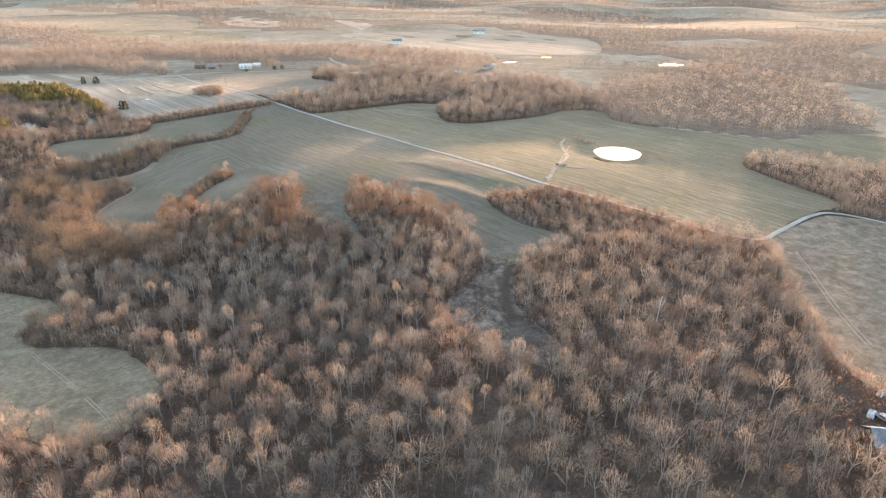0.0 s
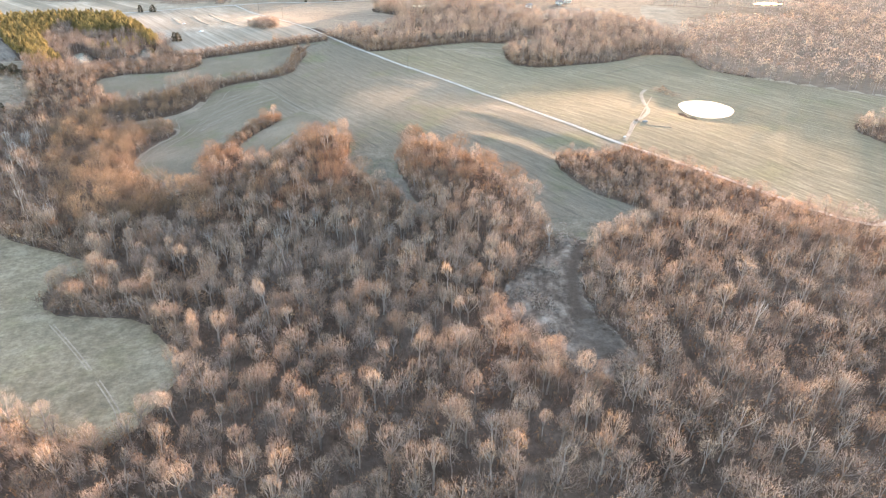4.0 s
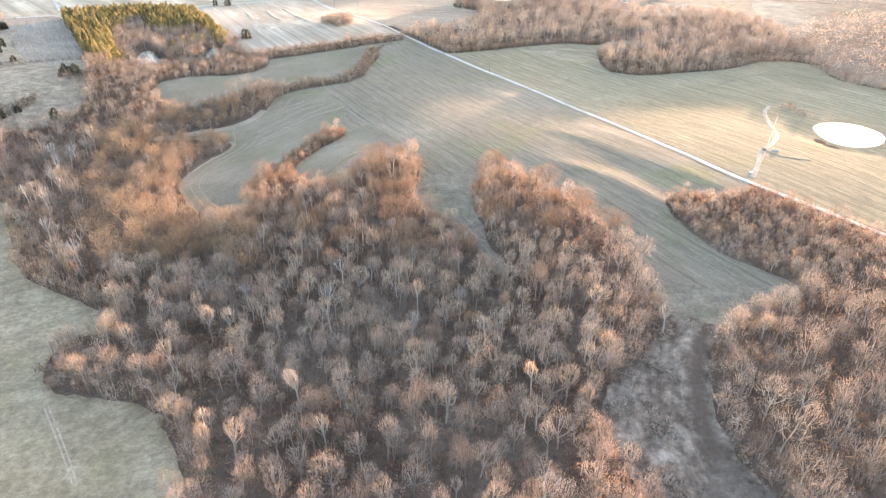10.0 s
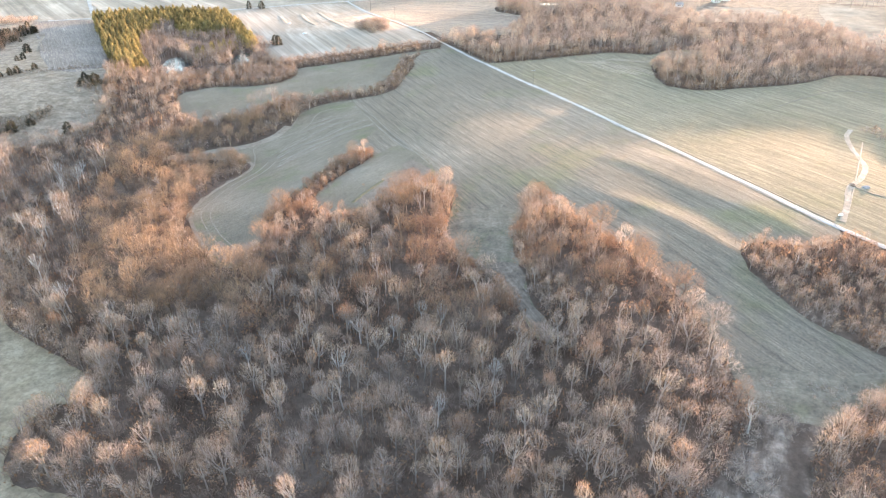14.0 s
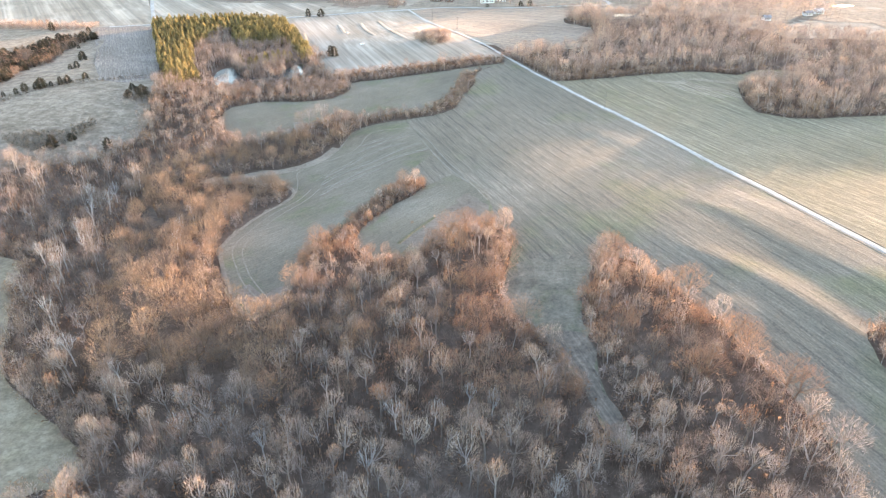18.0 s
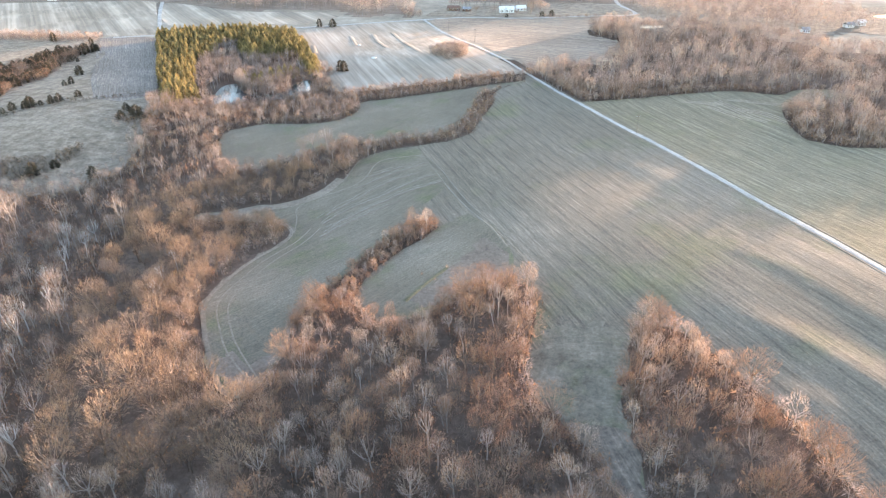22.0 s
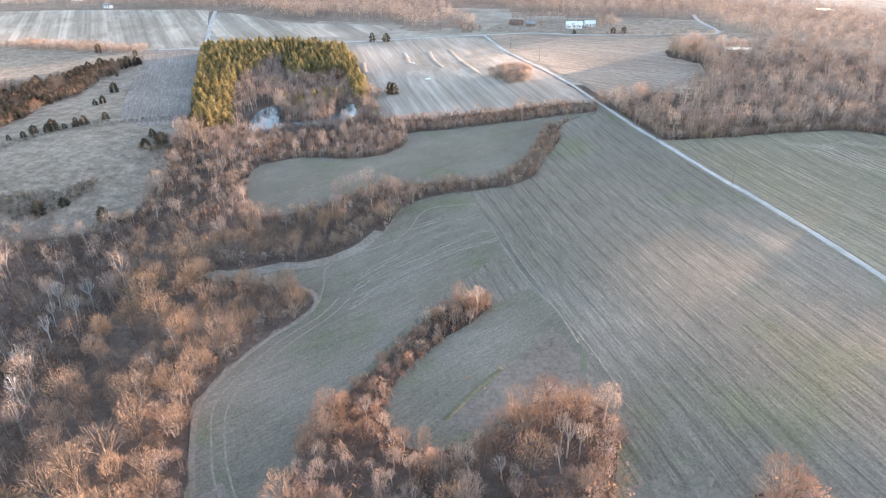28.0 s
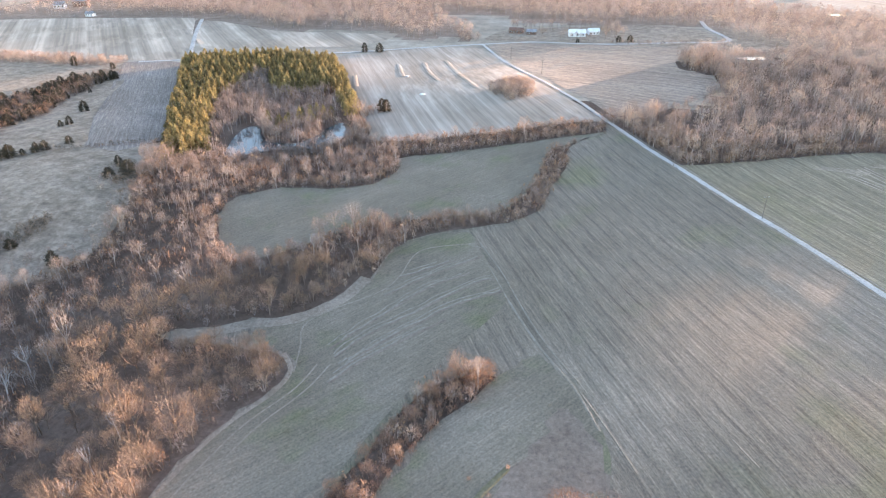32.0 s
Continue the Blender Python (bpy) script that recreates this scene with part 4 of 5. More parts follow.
def tree_things(name, places, kinds, mats, label, category, group, rng):
    """Single trees, each with its trunk and crown; alike trees share their meshes."""
    shared = []
    for k in kinds:
        a, b = split_kind(k)
        shared.append((mesh_of("trunk", a[0], a[1], mats, a[2], np.full(len(a[0]), rng.random())), mesh_of("crown", b[0], b[1], mats, b[2], np.full(len(b[0]), rng.random()))))
    for x, y, s in places:
        root = new(name)
        root.matrix_basis = Matrix.LocRotScale((x, y, ground_z(x, y)), Euler((0, 0, rng.uniform(0, 6.28))), (s * rng.uniform(0.78, 1.02), s * rng.uniform(0.78, 1.02), s))
        tagged(root, label, category, group)
        trunk, crown = shared[rng.integers(0, len(shared))]
        for part_name, me in (("trunk", trunk), ("crown", crown)):
            o = new(part_name, me)
            o.parent = root


def bushy(seed, n=110, leaves=0, tall=1.0):
    """A many-stemmed thicket bush, five metres high, twiggy from the ground up."""
    rng = np.random.default_rng(seed)
    b = Builder()
    for i in range(4):
        a = rng.uniform(0, 6.28)
        b.add(*tube((0.2 * math.cos(a), 0.2 * math.sin(a), -0.3), (1.1 * math.cos(a), 1.1 * math.sin(a), 3.2 * tall), 0.08, 0.03, 3), 0)
    d = unit(rng.normal(size=(n, 3)) + np.array([0, 0, 0.35]))
    base = np.array([0, 0, 2.3 * tall]) + d * np.array([1.9, 1.9, 2.3 * tall]) * rng.uniform(0.25, 0.85, n)[:, None]
    tip = base + unit(d + rng.normal(0, 0.4, (n, 3)) + np.array([0, 0, 0.35])) * rng.uniform(0.6, 1.2, n)[:, None]
    b.slivers(base, tip, np.full(n, 0.045), 1, rng)
    if leaves:
        c = tip[rng.integers(0, n, leaves)] + rng.normal(0, 0.3, (leaves, 3))
        b.slivers(c, c + unit(rng.normal(size=(leaves, 3))) * 0.3, rng.uniform(0.1, 0.18, leaves), 2, rng)
    return b.done()


def edge_of(p, reach):
    """Which wooded points lie within reach of a field's edge."""
    res = np.zeros(len(p), bool)
    for a in np.arange(8) * math.pi / 4:
        res |= in_fields(p + reach * np.array([math.cos(a), math.sin(a)]))
    return res


LOW = [((-88, 396), 15, 0.62), ((-6, 545), 30, 0.32), ((-13, 515), 16, 0.4), ((-45, 565), 26, 0.42), ((0, 588), 22, 0.4), ((-85, 558), 18, 0.5), ((-40, 375), 26, 0.5), ((-20, 520), 34, 0.45), ((-45, 490), 22, 0.6), ((130, 285), 32, 0.6), ((160, 262), 40, 0.7), ((-130, 520), 30, 0.6), ((-100, 530), 25, 0.7), ((-140, 465), 42, 0.62), ((-95, 450), 30, 0.72), ((-160, 420), 34, 0.62), ((-154, 366), 26, 0.68), ((-128, 345), 34, 0.86), ((-115, 300), 22, 0.78), ((-32, 332), 16, 0.68), ((-10, 336), 12, 0.75)]


def stature(p):
    """Lower growth in the hedges and thickets, and in woods kept low to lie in shade."""
    f = np.ones(len(p))
    for (x, y), r, k in LOW:
        d = np.hypot(p[:, 0] - x, p[:, 1] - y)
        f = np.where(d < r, np.minimum(f, k), f)
    return f


RNG = np.random.default_rng(7)
MATS = [BARK, TWIGS, LEAVES]
NEAR = [bare_tree(s, (7, 6, 8)[s % 3], (22, 16, 16, 20)[s % 4], (28, 19, 33, 22)[s % 4], (0, 0, 30, 0, 0, 140, 0)[s % 7], low=(0.3, 0.15, 0.45, 0.25)[s % 4], wide=(1.1, 0.8, 1.2, 0.95)[s % 4], twig_width=(0.042, 0.038, 0.042, 0.036)[s % 4],
                  fork_at=(0.36, 0.5, 0.34, 0.44)[s % 4], thick=(1.0, 1.1, 0.95, 1.15)[s % 4]) for s in range(20)]
MID = [bare_tree(40 + s, 5, (12, 15)[s % 2], (22, 18)[s % 2], (0, 0, 20, 50)[s % 4], 4, low=(0.3, 0.5)[s % 2], wide=(1.1, 1.3, 0.9)[s % 3], twig_width=0.055, fork_at=(0.36, 0.42)[s // 2 % 2]) for s in range(8)]
FARK = [far_tuft(80 + s, 80, 0.34) for s in range(6)]
VFAR = [far_tuft(90 + s, 20, 1.1) for s in range(5)]
ROUND = [bare_tree(140 + s, 4, 14, 22, (0, 0, 20, 40)[s % 4], 3, wide=1.3, low=0.4, thick=1.1, twig_width=0.075, fork_at=0.34) for s in range(8)]
BRUSH = [shrub(60 + s, 36, 0 if s % 2 else 10) for s in range(5)]
BUSHY = [bushy(30 + s, 110, (0, 0, 30, 80)[s % 4]) for s in range(8)]


def heights(p, lo, hi):
    return np.c_[p, RNG.uniform(lo, hi, len(p)) * stature(p)]


# woods round the fields: all that is not field, road or water
p = scatter((-240, 70), (430, 600), 4.9, RNG, 0.62)
pine_block = np.array([(-178, 512), (-160, 534), (-170, 590), (-120, 600), (-120, 625), (-182, 748), (-292, 724), (-225, 545)], float)
yard = np.array([(135, 85), (172, 90), (175, 125), (158, 125), (140, 106)], float)
keep = ~in_fields(p) & ~inside(OAKS_NEAR, p[:, 0], p[:, 1]) & ~inside(OAKS_FAR, p[:, 0], p[:, 1]) & ~inside(BEYOND, p[:, 0], p[:, 1]) & ~inside(pine_block, p[:, 0], p[:, 1]) & ~inside(yard, p[:, 0], p[:, 1])
view = (p[:, 0] > -50 - 0.75 * (p[:, 1] - 90)) & (p[:, 0] < 40 + 1.3 * p[:, 1])
p = p[keep & view]
p = p[RNG.random(len(p)) < 0.96]
woods = heights(p, 0.72, 1.42)
near = (p[:, 1] > 105) & (p[:, 1] < 450) & (p[:, 0] < 112) & (p[:, 0] > -125)
order = np.argsort(np.hypot(p[:, 0] - 5, p[:, 1] - 320))
single = np.zeros(len(p), bool)
single[order[:290]] = True
# russet is commoner on sunward copse sides, so the colour carries that light
copse = (p[:, 0] > -48) & (p[:, 0] < 100) & (p[:, 1] > 268) & (RNG.random(len(p)) < np.where((p[:, 0] > 0) & (p[:, 0] < 28) | (p[:, 1] > 335) | (p[:, 0] > 68), 0.85, 0.35))
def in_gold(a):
    """The tan woods along the field arm, whose twig colour carries the low sun."""
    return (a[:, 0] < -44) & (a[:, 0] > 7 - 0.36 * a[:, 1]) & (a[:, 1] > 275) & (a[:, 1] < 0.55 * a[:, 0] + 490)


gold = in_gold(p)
off = p[:, 0] > 205
woods[gold, 2] *= 1.14
thinned = RNG.random(len(p)) < np.where(gold, 0.72, np.where(copse, 0.84, 1.0))
LEAFY = [bare_tree(120 + s, 8, (18, 16)[s % 2], (31, 36)[s % 2], (0, 50, 20, 110)[s % 4], low=(0.3, 0.5)[s % 2], wide=(1.4, 1.6)[s // 2 % 2], thick=1.0, twig_width=0.058, fork_at=0.36) for s in range(10)]
SUNLIT_MATS, RUST_MATS = [OAKBARK, SUNLIT_TWIGS, LEAVES], [OAKBARK, RUSSET, LEAVES]
plain = ~copse & ~gold
tree_things("bare_tree", woods[single & plain], NEAR, MATS, "bare grey-brown broadleaf tree in the winter woods", "tree", "winter woods", RNG)
tree_things("bare_tree", woods[single & gold & thinned], LEAFY, SUNLIT_MATS, "bare tan broadleaf tree catching low sun", "tree", "winter woods", RNG)
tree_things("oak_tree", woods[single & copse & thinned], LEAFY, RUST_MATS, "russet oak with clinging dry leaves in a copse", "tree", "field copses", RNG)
close = near & (p[:, 0] > -100) & (p[:, 0] < 72) & (p[:, 1] > 118) & (p[:, 1] < 400)
joined("bare_woods", woods[close & ~single & plain], NEAR, MATS, "dense bare grey-brown winter woods", "woods", RNG)
joined("bare_woods", woods[~single & gold & thinned], LEAFY, SUNLIT_MATS, "tan bare woods along the field arm", "woods", RNG)
f = scatter((-150, 275), (-44, 470), 8.2, RNG)
f = f[~in_fields(f) & in_gold(f)]
joined("young_trees", np.c_[f, RNG.uniform(0.5, 0.8, len(f))], LEAFY, SUNLIT_MATS, "young tan trees filling the woods along the field arm", "woods", RNG)
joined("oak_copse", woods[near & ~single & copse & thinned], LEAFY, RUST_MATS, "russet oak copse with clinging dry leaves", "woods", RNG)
# belt and left hollow, where shade is put into the twig colour
belt = (p[:, 0] < -15) & (p[:, 1] > 415) | (p[:, 0] < 9 - 0.36 * p[:, 1]) & (p[:, 1] > 290)
SHADED_MATS = [BARK, SHADED_TWIGS, LEAVES]
woods[belt, 2] *= RNG.uniform(0.68, 1.38, int(belt.sum()))
middle = (~near & ~gold | plain & ~close) & ~single & ~off
joined("bare_woods", woods[middle & ~belt], MID, MATS, "bare brown winter woods and hedgerows", "woods", RNG)
joined("bare_woods", woods[middle & belt], MID, SHADED_MATS, "belt of bare grey-brown trees between two fields", "woods", RNG)
joined("bare_woods", woods[~near & ~single & off], FARK, MATS, "bare brown woods beyond the grass field", "woods", RNG)

# bushes along every wood edge
q = scatter((-190, 90), (330, 600), 3.3, RNG)
q = q[~in_fields(q) & (q[:, 0] > -50 - 0.75 * (q[:, 1] - 90)) & (q[:, 0] < 40 + 1.3 * q[:, 1]) & ~inside(pine_block, q[:, 0], q[:, 1])]
q = q[edge_of(q, 6.5)]
joined("edge_thicket", np.c_[q, RNG.uniform(0.65, 1.4, len(q)) * (0.5 + 0.5 * stature(q))], BUSHY, MATS, "twiggy brown thicket along the wood edges", "thicket", RNG)

# brush under the trees
q = scatter((-190, 80), (200, 600), 3.6, RNG)
q = q[~in_fields(q) & (q[:, 0] > -50 - 0.75 * (q[:, 1] - 90)) & (q[:, 0] < 40 + 1.3 * q[:, 1]) & ~inside(pine_block, q[:, 0], q[:, 1])]
q = q[~in_gold(q)]
joined("undergrowth", np.c_[q, RNG.uniform(0.9, 2.1, len(q))], BRUSH, [BARK, UNDER, LEAVES], "low brown brush under the bare trees", "undergrowth", RNG)


def wood(loop, step, lo, hi, kinds, label, name="bare_woods", category="woods", mats=MATS):
    loop = np.array(loop, float)
    a = scatter(loop.min(0), loop.max(0), step, RNG)
    a = a[inside(loop, a[:, 0], a[:, 1])]
    a = a[~in_ponds(a)]
    return joined(name, heights(a, lo, hi), kinds, mats, label, category, RNG)


def in_ponds(a):
    res = np.zeros(len(a), bool)
    for (name, _), loop in FIELDS.items():
        if name == "pond":
            res |= inside(loop, a[:, 0], a[:, 1])
    return res


wood(OAKS_NEAR, 7.2, 1.05, 1.5, ROUND, "bare brown oak woods with rounded crowns beside the road")
wood(OAKS_FAR, 7.2, 1.1, 1.5, ROUND, "bare brown oak woods across the far field")
wood([(16, 606), (24, 600), (34, 604), (60, 640), (52, 640), (30, 620), (16, 618)], 3.0, 0.6, 1.1, BUSHY, "brown brush filling the corner by the road junction", "thicket", "thicket")
wood([(28, 598), (47, 561), (53, 557), (75, 565), (123, 585), (146, 591), (146, 595), (122, 590), (75, 570), (55, 562), (36, 598)], 4.0, 0.5, 1.0, BUSHY, "brown thicket along the edge of the oak woods", "edge_thicket", "thicket")
wood(BEYOND, 7.5, 1.2, 1.7, VFAR, "brown woods beyond the farm pond")
wood([(-104, 566), (-84, 569), (-57, 575), (-30, 584), (-2, 598), (13, 606), (18, 592), (-2, 581), (-28, 568), (-54, 556), (-75, 549)], 2.8, 0.6, 1.1, BUSHY, "overgrown hedgerow of bare shrubs and small trees", "hedgerow", "hedgerow")
wood([(-50, 655), (-36, 634), (-23, 645), (-24, 668), (-32, 676), (-46, 667)], 2.6, 1.1, 1.6, [bushy(300 + k, 190, 6) for k in range(3)], "round brown thicket in the stubble field", "thicket", "thicket")
wood(BAND, 7.0, 1.1, 1.6, FARK, "band of bare brown woods beyond the stubble fields")
wood(BEHIND, 7.4, 1.1, 1.6, FARK, "brown woods behind the farmhouse")
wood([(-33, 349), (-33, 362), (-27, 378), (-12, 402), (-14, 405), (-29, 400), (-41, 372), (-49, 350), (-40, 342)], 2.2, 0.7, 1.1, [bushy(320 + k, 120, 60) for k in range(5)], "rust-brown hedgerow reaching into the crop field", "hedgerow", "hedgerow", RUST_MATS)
wood([(-470, 702), (-378, 698), (-338, 700), (-340, 722), (-466, 732)], 3.5, 0.7, 1.2, BUSHY, "tan brush along the head of a pasture", "hedgerow", "hedgerow")
wood([(-226, 432), (-206, 443), (-198, 444), (-193, 457), (-188, 455), (-188, 444), (-192, 430), (-200, 420), (-214, 424)], 1.7, 0.3, 0.7, BUSHY, "dark brush in a pasture gully", "thicket", "thicket", [BARK, CEDAR, LEAVES])
wood([(-196, 500), (-186, 508), (-172, 496), (-166, 470), (-172, 468), (-180, 486), (-190, 486)], 2.6, 0.4, 0.9, BUSHY, "dark brush in the corner of a pasture", "thicket", "thicket", [BARK, CEDAR, LEAVES])
wood([(-192, 540), (-190, 536), (-224, 517), (-226, 521)], 1.4, 0.1, 0.25, BUSHY, "overgrown fence line below the harvested field", "hedgerow", "hedgerow", [BARK, UNDER, LEAVES])
wood([(-376, 590), (-345, 600), (-338, 620), (-340, 645), (-336, 664), (-318, 682), (-314, 660), (-310, 640), (-307, 620), (-300, 600), (-286, 566), (-292, 553), (-283, 522), (-282, 494), (-330, 500)], 3.2, 0.7, 1.4, BUSHY, "dark wooded draw between two pastures", "thicket", "thicket", [BARK, UNDER, LEAVES])
wood([(-264, 470), (-251, 499), (-243, 512), (-226, 520), (-198, 541), (-196, 539), (-224, 517), (-240, 509), (-247, 497), (-258, 470)], 2.0, 0.25, 0.6, BUSHY, "overgrown fence line across a pasture", "hedgerow", "hedgerow", [BARK, CEDAR, LEAVES])


def far_woods():
    """Rolling country beyond the fields: bands of woods among pale fields."""
    for lo, hi, step, first, last, small, tall, least, label in ((-1300, 1700, 10, 880, 1600, 1.0, 1.5, 0.0, "distant brown winter woods on rolling hills"),
                                                                 (-2600, 3600, 24, 1600, 4200, 1.6, 2.3, 0.0, "far winter woods towards the horizon")):
        a = scatter((lo, 520), (hi, 3800), step, RNG)
        az, d = np.arctan2(a[:, 0], a[:, 1]), np.hypot(a[:, 0], a[:, 1])
        a = a[(az > -0.72) & (az < 0.92) & (d > first) & (d < last)]
        n = far_wooded(a[:, 0], a[:, 1])
        a = a[(n > least) & ~in_fields(a)]
        joined("distant_woods", heights(a, small, tall), VFAR, MATS, label, "woods", RNG)


far_woods()

# pines
PINES = [conifer(s, 130, 2.5, 0.45 + 0.15 * (s % 3)) for s in range(6)]
pine_ring = np.array([(-178, 510), (-168, 534), (-182, 558), (-208, 617), (-212, 645), (-218, 682), (-212, 694), (-204, 686), (-194, 655), (-177, 645), (-160, 652), (-147, 655), (-128, 612), (-122, 600), (-116, 607), (-137, 655), (-165, 713), (-182, 738), (-236, 745), (-289, 718), (-247, 638)], float)
c = scatter(pine_ring.min(0), pine_ring.max(0), 3.9, RNG, 0.3)
c = c[inside(pine_ring, c[:, 0], c[:, 1])]
c = c[np.argsort(c[:, 1])]
tree_things("pine_tree", np.c_[c[:280], RNG.uniform(0.75, 1.1, min(280, len(c)))], PINES, [BARK, NEEDLES], "yellow-green pine in a planted grove", "pine tree", "pine grove", RNG)
if len(c) > 280:
    joined("pine_grove", np.c_[c[280:], RNG.uniform(0.75, 1.1, len(c) - 280)], PINES, [BARK, NEEDLES], "dense planted grove of yellow-green pines", "pine grove", RNG)
small = np.array([(-160, 583), (-157, 579), (-154, 582), (-151, 578), (-149, 581), (-146, 593), (-147, 599), (-144, 603), (-142, 596), (-139, 592), (-138, 598), (-136, 604), (-141, 606), (-134, 598), (-150, 587), (-133, 607)], float)
tree_things("pine_tree", np.c_[small, RNG.uniform(0.75, 1.05, len(small))], PINES[:2], [BARK, NEEDLES], "small yellow-green pine on the pond bank", "pine tree", "pond pines", RNG)
wood([(-172, 548), (-182, 562), (-208, 619), (-211, 645), (-216, 682), (-212, 691), (-205, 683), (-195, 652), (-177, 642), (-160, 649), (-148, 652), (-130, 612), (-126, 602), (-132, 566), (-150, 550)], 4.2, 0.8, 1.15, MID, "bare brown trees inside the pine grove", mats=SHADED_MATS)
wood([(-178, 510), (-162, 530), (-154, 538), (-147, 545), (-134, 551), (-118, 553), (-90, 543), (-73, 532), (-78, 519), (-97, 510), (-115, 506), (-130, 492), (-160, 480)], 4.0, 0.62, 0.9, MID, "grey-brown bare trees around the pond", mats=SHADED_MATS)
wood([(-106, 617), (-112, 628), (-124, 626), (-126, 610), (-117, 602)], 2.6, 0.4, 0.8, BUSHY, "brown shrubs between the pond and the stubble", "thicket", "thicket", [BARK, UNDER, LEAVES])

# cedars on the pastures
CEDARS = [conifer(50 + s, 240, 4.6, 1.1, 0.0) for s in range(5)]
spots = [(-257, 492), (-255, 497), (-251, 501), (-248, 502), (-245, 506), (-241, 509), (-239, 513), (-234, 523), (-272, 582), (-278, 591), (-260, 549), (-258, 553), (-195, 505), (-185, 497),
         (-177, 496), (-191, 502), (-190, 491), (-191, 436), (-170, 431), (-303, 627), (-371, 699), (-335, 694), (-104, 619), (-107, 621), (-167, 779), (-155, 780), (-125, 631), (-118, 600), (-196, 428), (-262, 488), (-266, 483), (-250, 504), (-243, 512)]
sizes = [(0.36, 0.5, 0.42, 0.66, 0.3)[k % 5] for k in range(len(spots))]
for k in (20, 22, 23, 24, 25):
    sizes[k] = 0.75
tree_things("cedar_tree", np.c_[np.array(spots, float), sizes], CEDARS, [BARK, CEDAR], "dark rounded cedar on dry grass", "cedar tree", "pasture cedars", RNG)
draw = scatter((-350, 495), (-280, 690), 6.0, RNG)
loop = np.array([(-350, 566), (-340, 600), (-338, 620), (-338, 645), (-330, 668), (-314, 676), (-310, 640), (-303, 605), (-288, 566), (-292, 553), (-284, 522), (-284, 496), (-330, 500)], float)
draw = draw[inside(loop, draw[:, 0], draw[:, 1]) & (RNG.random(len(draw)) < 0.7)]
tree_things("cedar_tree", np.c_[draw, RNG.uniform(0.4, 0.8, len(draw))], CEDARS, [BARK, CEDAR], "dark cedar in a wooded draw", "cedar tree", "draw cedars", RNG)

# pale and dead trees that stand out of the woods
GHOST = [bare_tree(200 + s, 8, (12, 16)[s % 2], (14, 20)[s % 2], 0, low=0.15, thick=1.15, twig_width=0.032, wide=(1.0, 0.85)[s // 2 % 2], fork_at=(0.46, 0.4)[s % 2]) for s in range(6)]
pale = [(16, 232, 1.15), (-10, 250, 1.2), (-80, 275, 1.1), (-57, 265, 1.2), (-114, 298, 1.2), (-142, 385, 1.1), (-150, 380, 1.1), (-97, 282, 1.2), (-77, 267, 1.15), (-57, 259, 1.0), (-139, 374, 1.2), (-127, 327, 1.2), (-136, 329, 1.1),
        (-136, 348, 1.1), (-124, 320, 1.25), (-127, 338, 1.0), (-119, 311, 1.0), (-145, 372, 1.0), (-140, 364, 1.1), (-85, 455, 0.9), (-100, 366, 1.0), (-99, 355, 1.0), (-97, 345, 0.9), (11, 271, 1.0), (17, 269, 1.1), (3, 266, 1.0),
        (-10, 272, 0.9), (-6, 266, 1.1), (40, 168, 1.1), (85, 222, 1.1), (126, 163, 1.1), (128, 132, 1.15), (41, 133, 1.1), (-35, 255, 1.0), (30, 245, 1.0)]
tree_things("pale_tree", np.array(pale) * (1, 1, 1.05), GHOST, [PALE, PALE, LEAVES], "pale bleached bare tree rising from the woods", "tree", "pale trees", RNG)
RUST = [bushy(400 + s, 90, 170) for s in range(3)]
rust = [(206, 193, 0.8), (186, 162, 0.9), (184, 153, 0.8), (175, 137, 0.9), (-15, 366, 0.25), (-10, 362, 0.22), (-7, 370, 0.3)]
for k in range(7):
    rust.append((-18 + 11 * k / 6 + RNG.uniform(-0.7, 0.7), 351 + 19 * k / 6 + RNG.uniform(-1, 1), RNG.uniform(0.06, 0.14)))
tree_things("shrub", np.array(rust), RUST, MATS, "small rust-brown leafy shrub on grass", "shrub", "rust shrubs", RNG)

# houses far off
WALL = land("white painted siding", (0.7, 0.7, 0.68), (0.78, 0.78, 0.76), (0.85, 0.85, 0.83), 0.3, 2)
ROOF = land("grey roofing", (0.2, 0.2, 0.21), (0.3, 0.3, 0.31), (0.4, 0.4, 0.41), 0.3, 2)


def house(x, y, w, d, h, turn, name="farmhouse", label="white farmhouse with a grey gabled roof", roof=ROOF, wall=WALL):
    root = new(name)
    root.matrix_basis = pose(x, y, ground_z(x, y), 0, 0, turn)
    tagged(root, label, "house")
    bm = bmesh.new()
    box(bm, (-w / 2, -d / 2, -0.5), (w / 2, d / 2, h))
    part("wall", bm, wall, root)
    bm = bmesh.new()
    e, r, t = 0.5, d * 0.32, 0.25
    pts = [(-d / 2 - e, h - 0.2), (0, h + r), (d / 2 + e, h - 0.2), (d / 2 + e, h - 0.2 + t), (0, h + r + t), (-d / 2 - e, h - 0.2 + t)]
    a = [bm.verts.new((-w / 2 - e, y_, z_)) for y_, z_ in pts]
    b = [bm.verts.new((w / 2 + e, y_, z_)) for y_, z_ in pts]
    bm.faces.new(a)
    bm.faces.new(b[::-1])
    for i in range(6):
        bm.faces.new((a[i - 1], b[i - 1], b[i], a[i]))
    part("roof", bm, roof, root)
    return root


GLASS = material("dark window glass", 0.1, 0.5)[0]
GLASS.node_tree.nodes["Principled BSDF"].inputs["Base Color"].default_value = (0.03, 0.035, 0.04, 1)
BLUE = land("blue-grey metal roofing", (0.14, 0.17, 0.2), (0.18, 0.22, 0.26), (0.23, 0.27, 0.32), 0.3, 2)
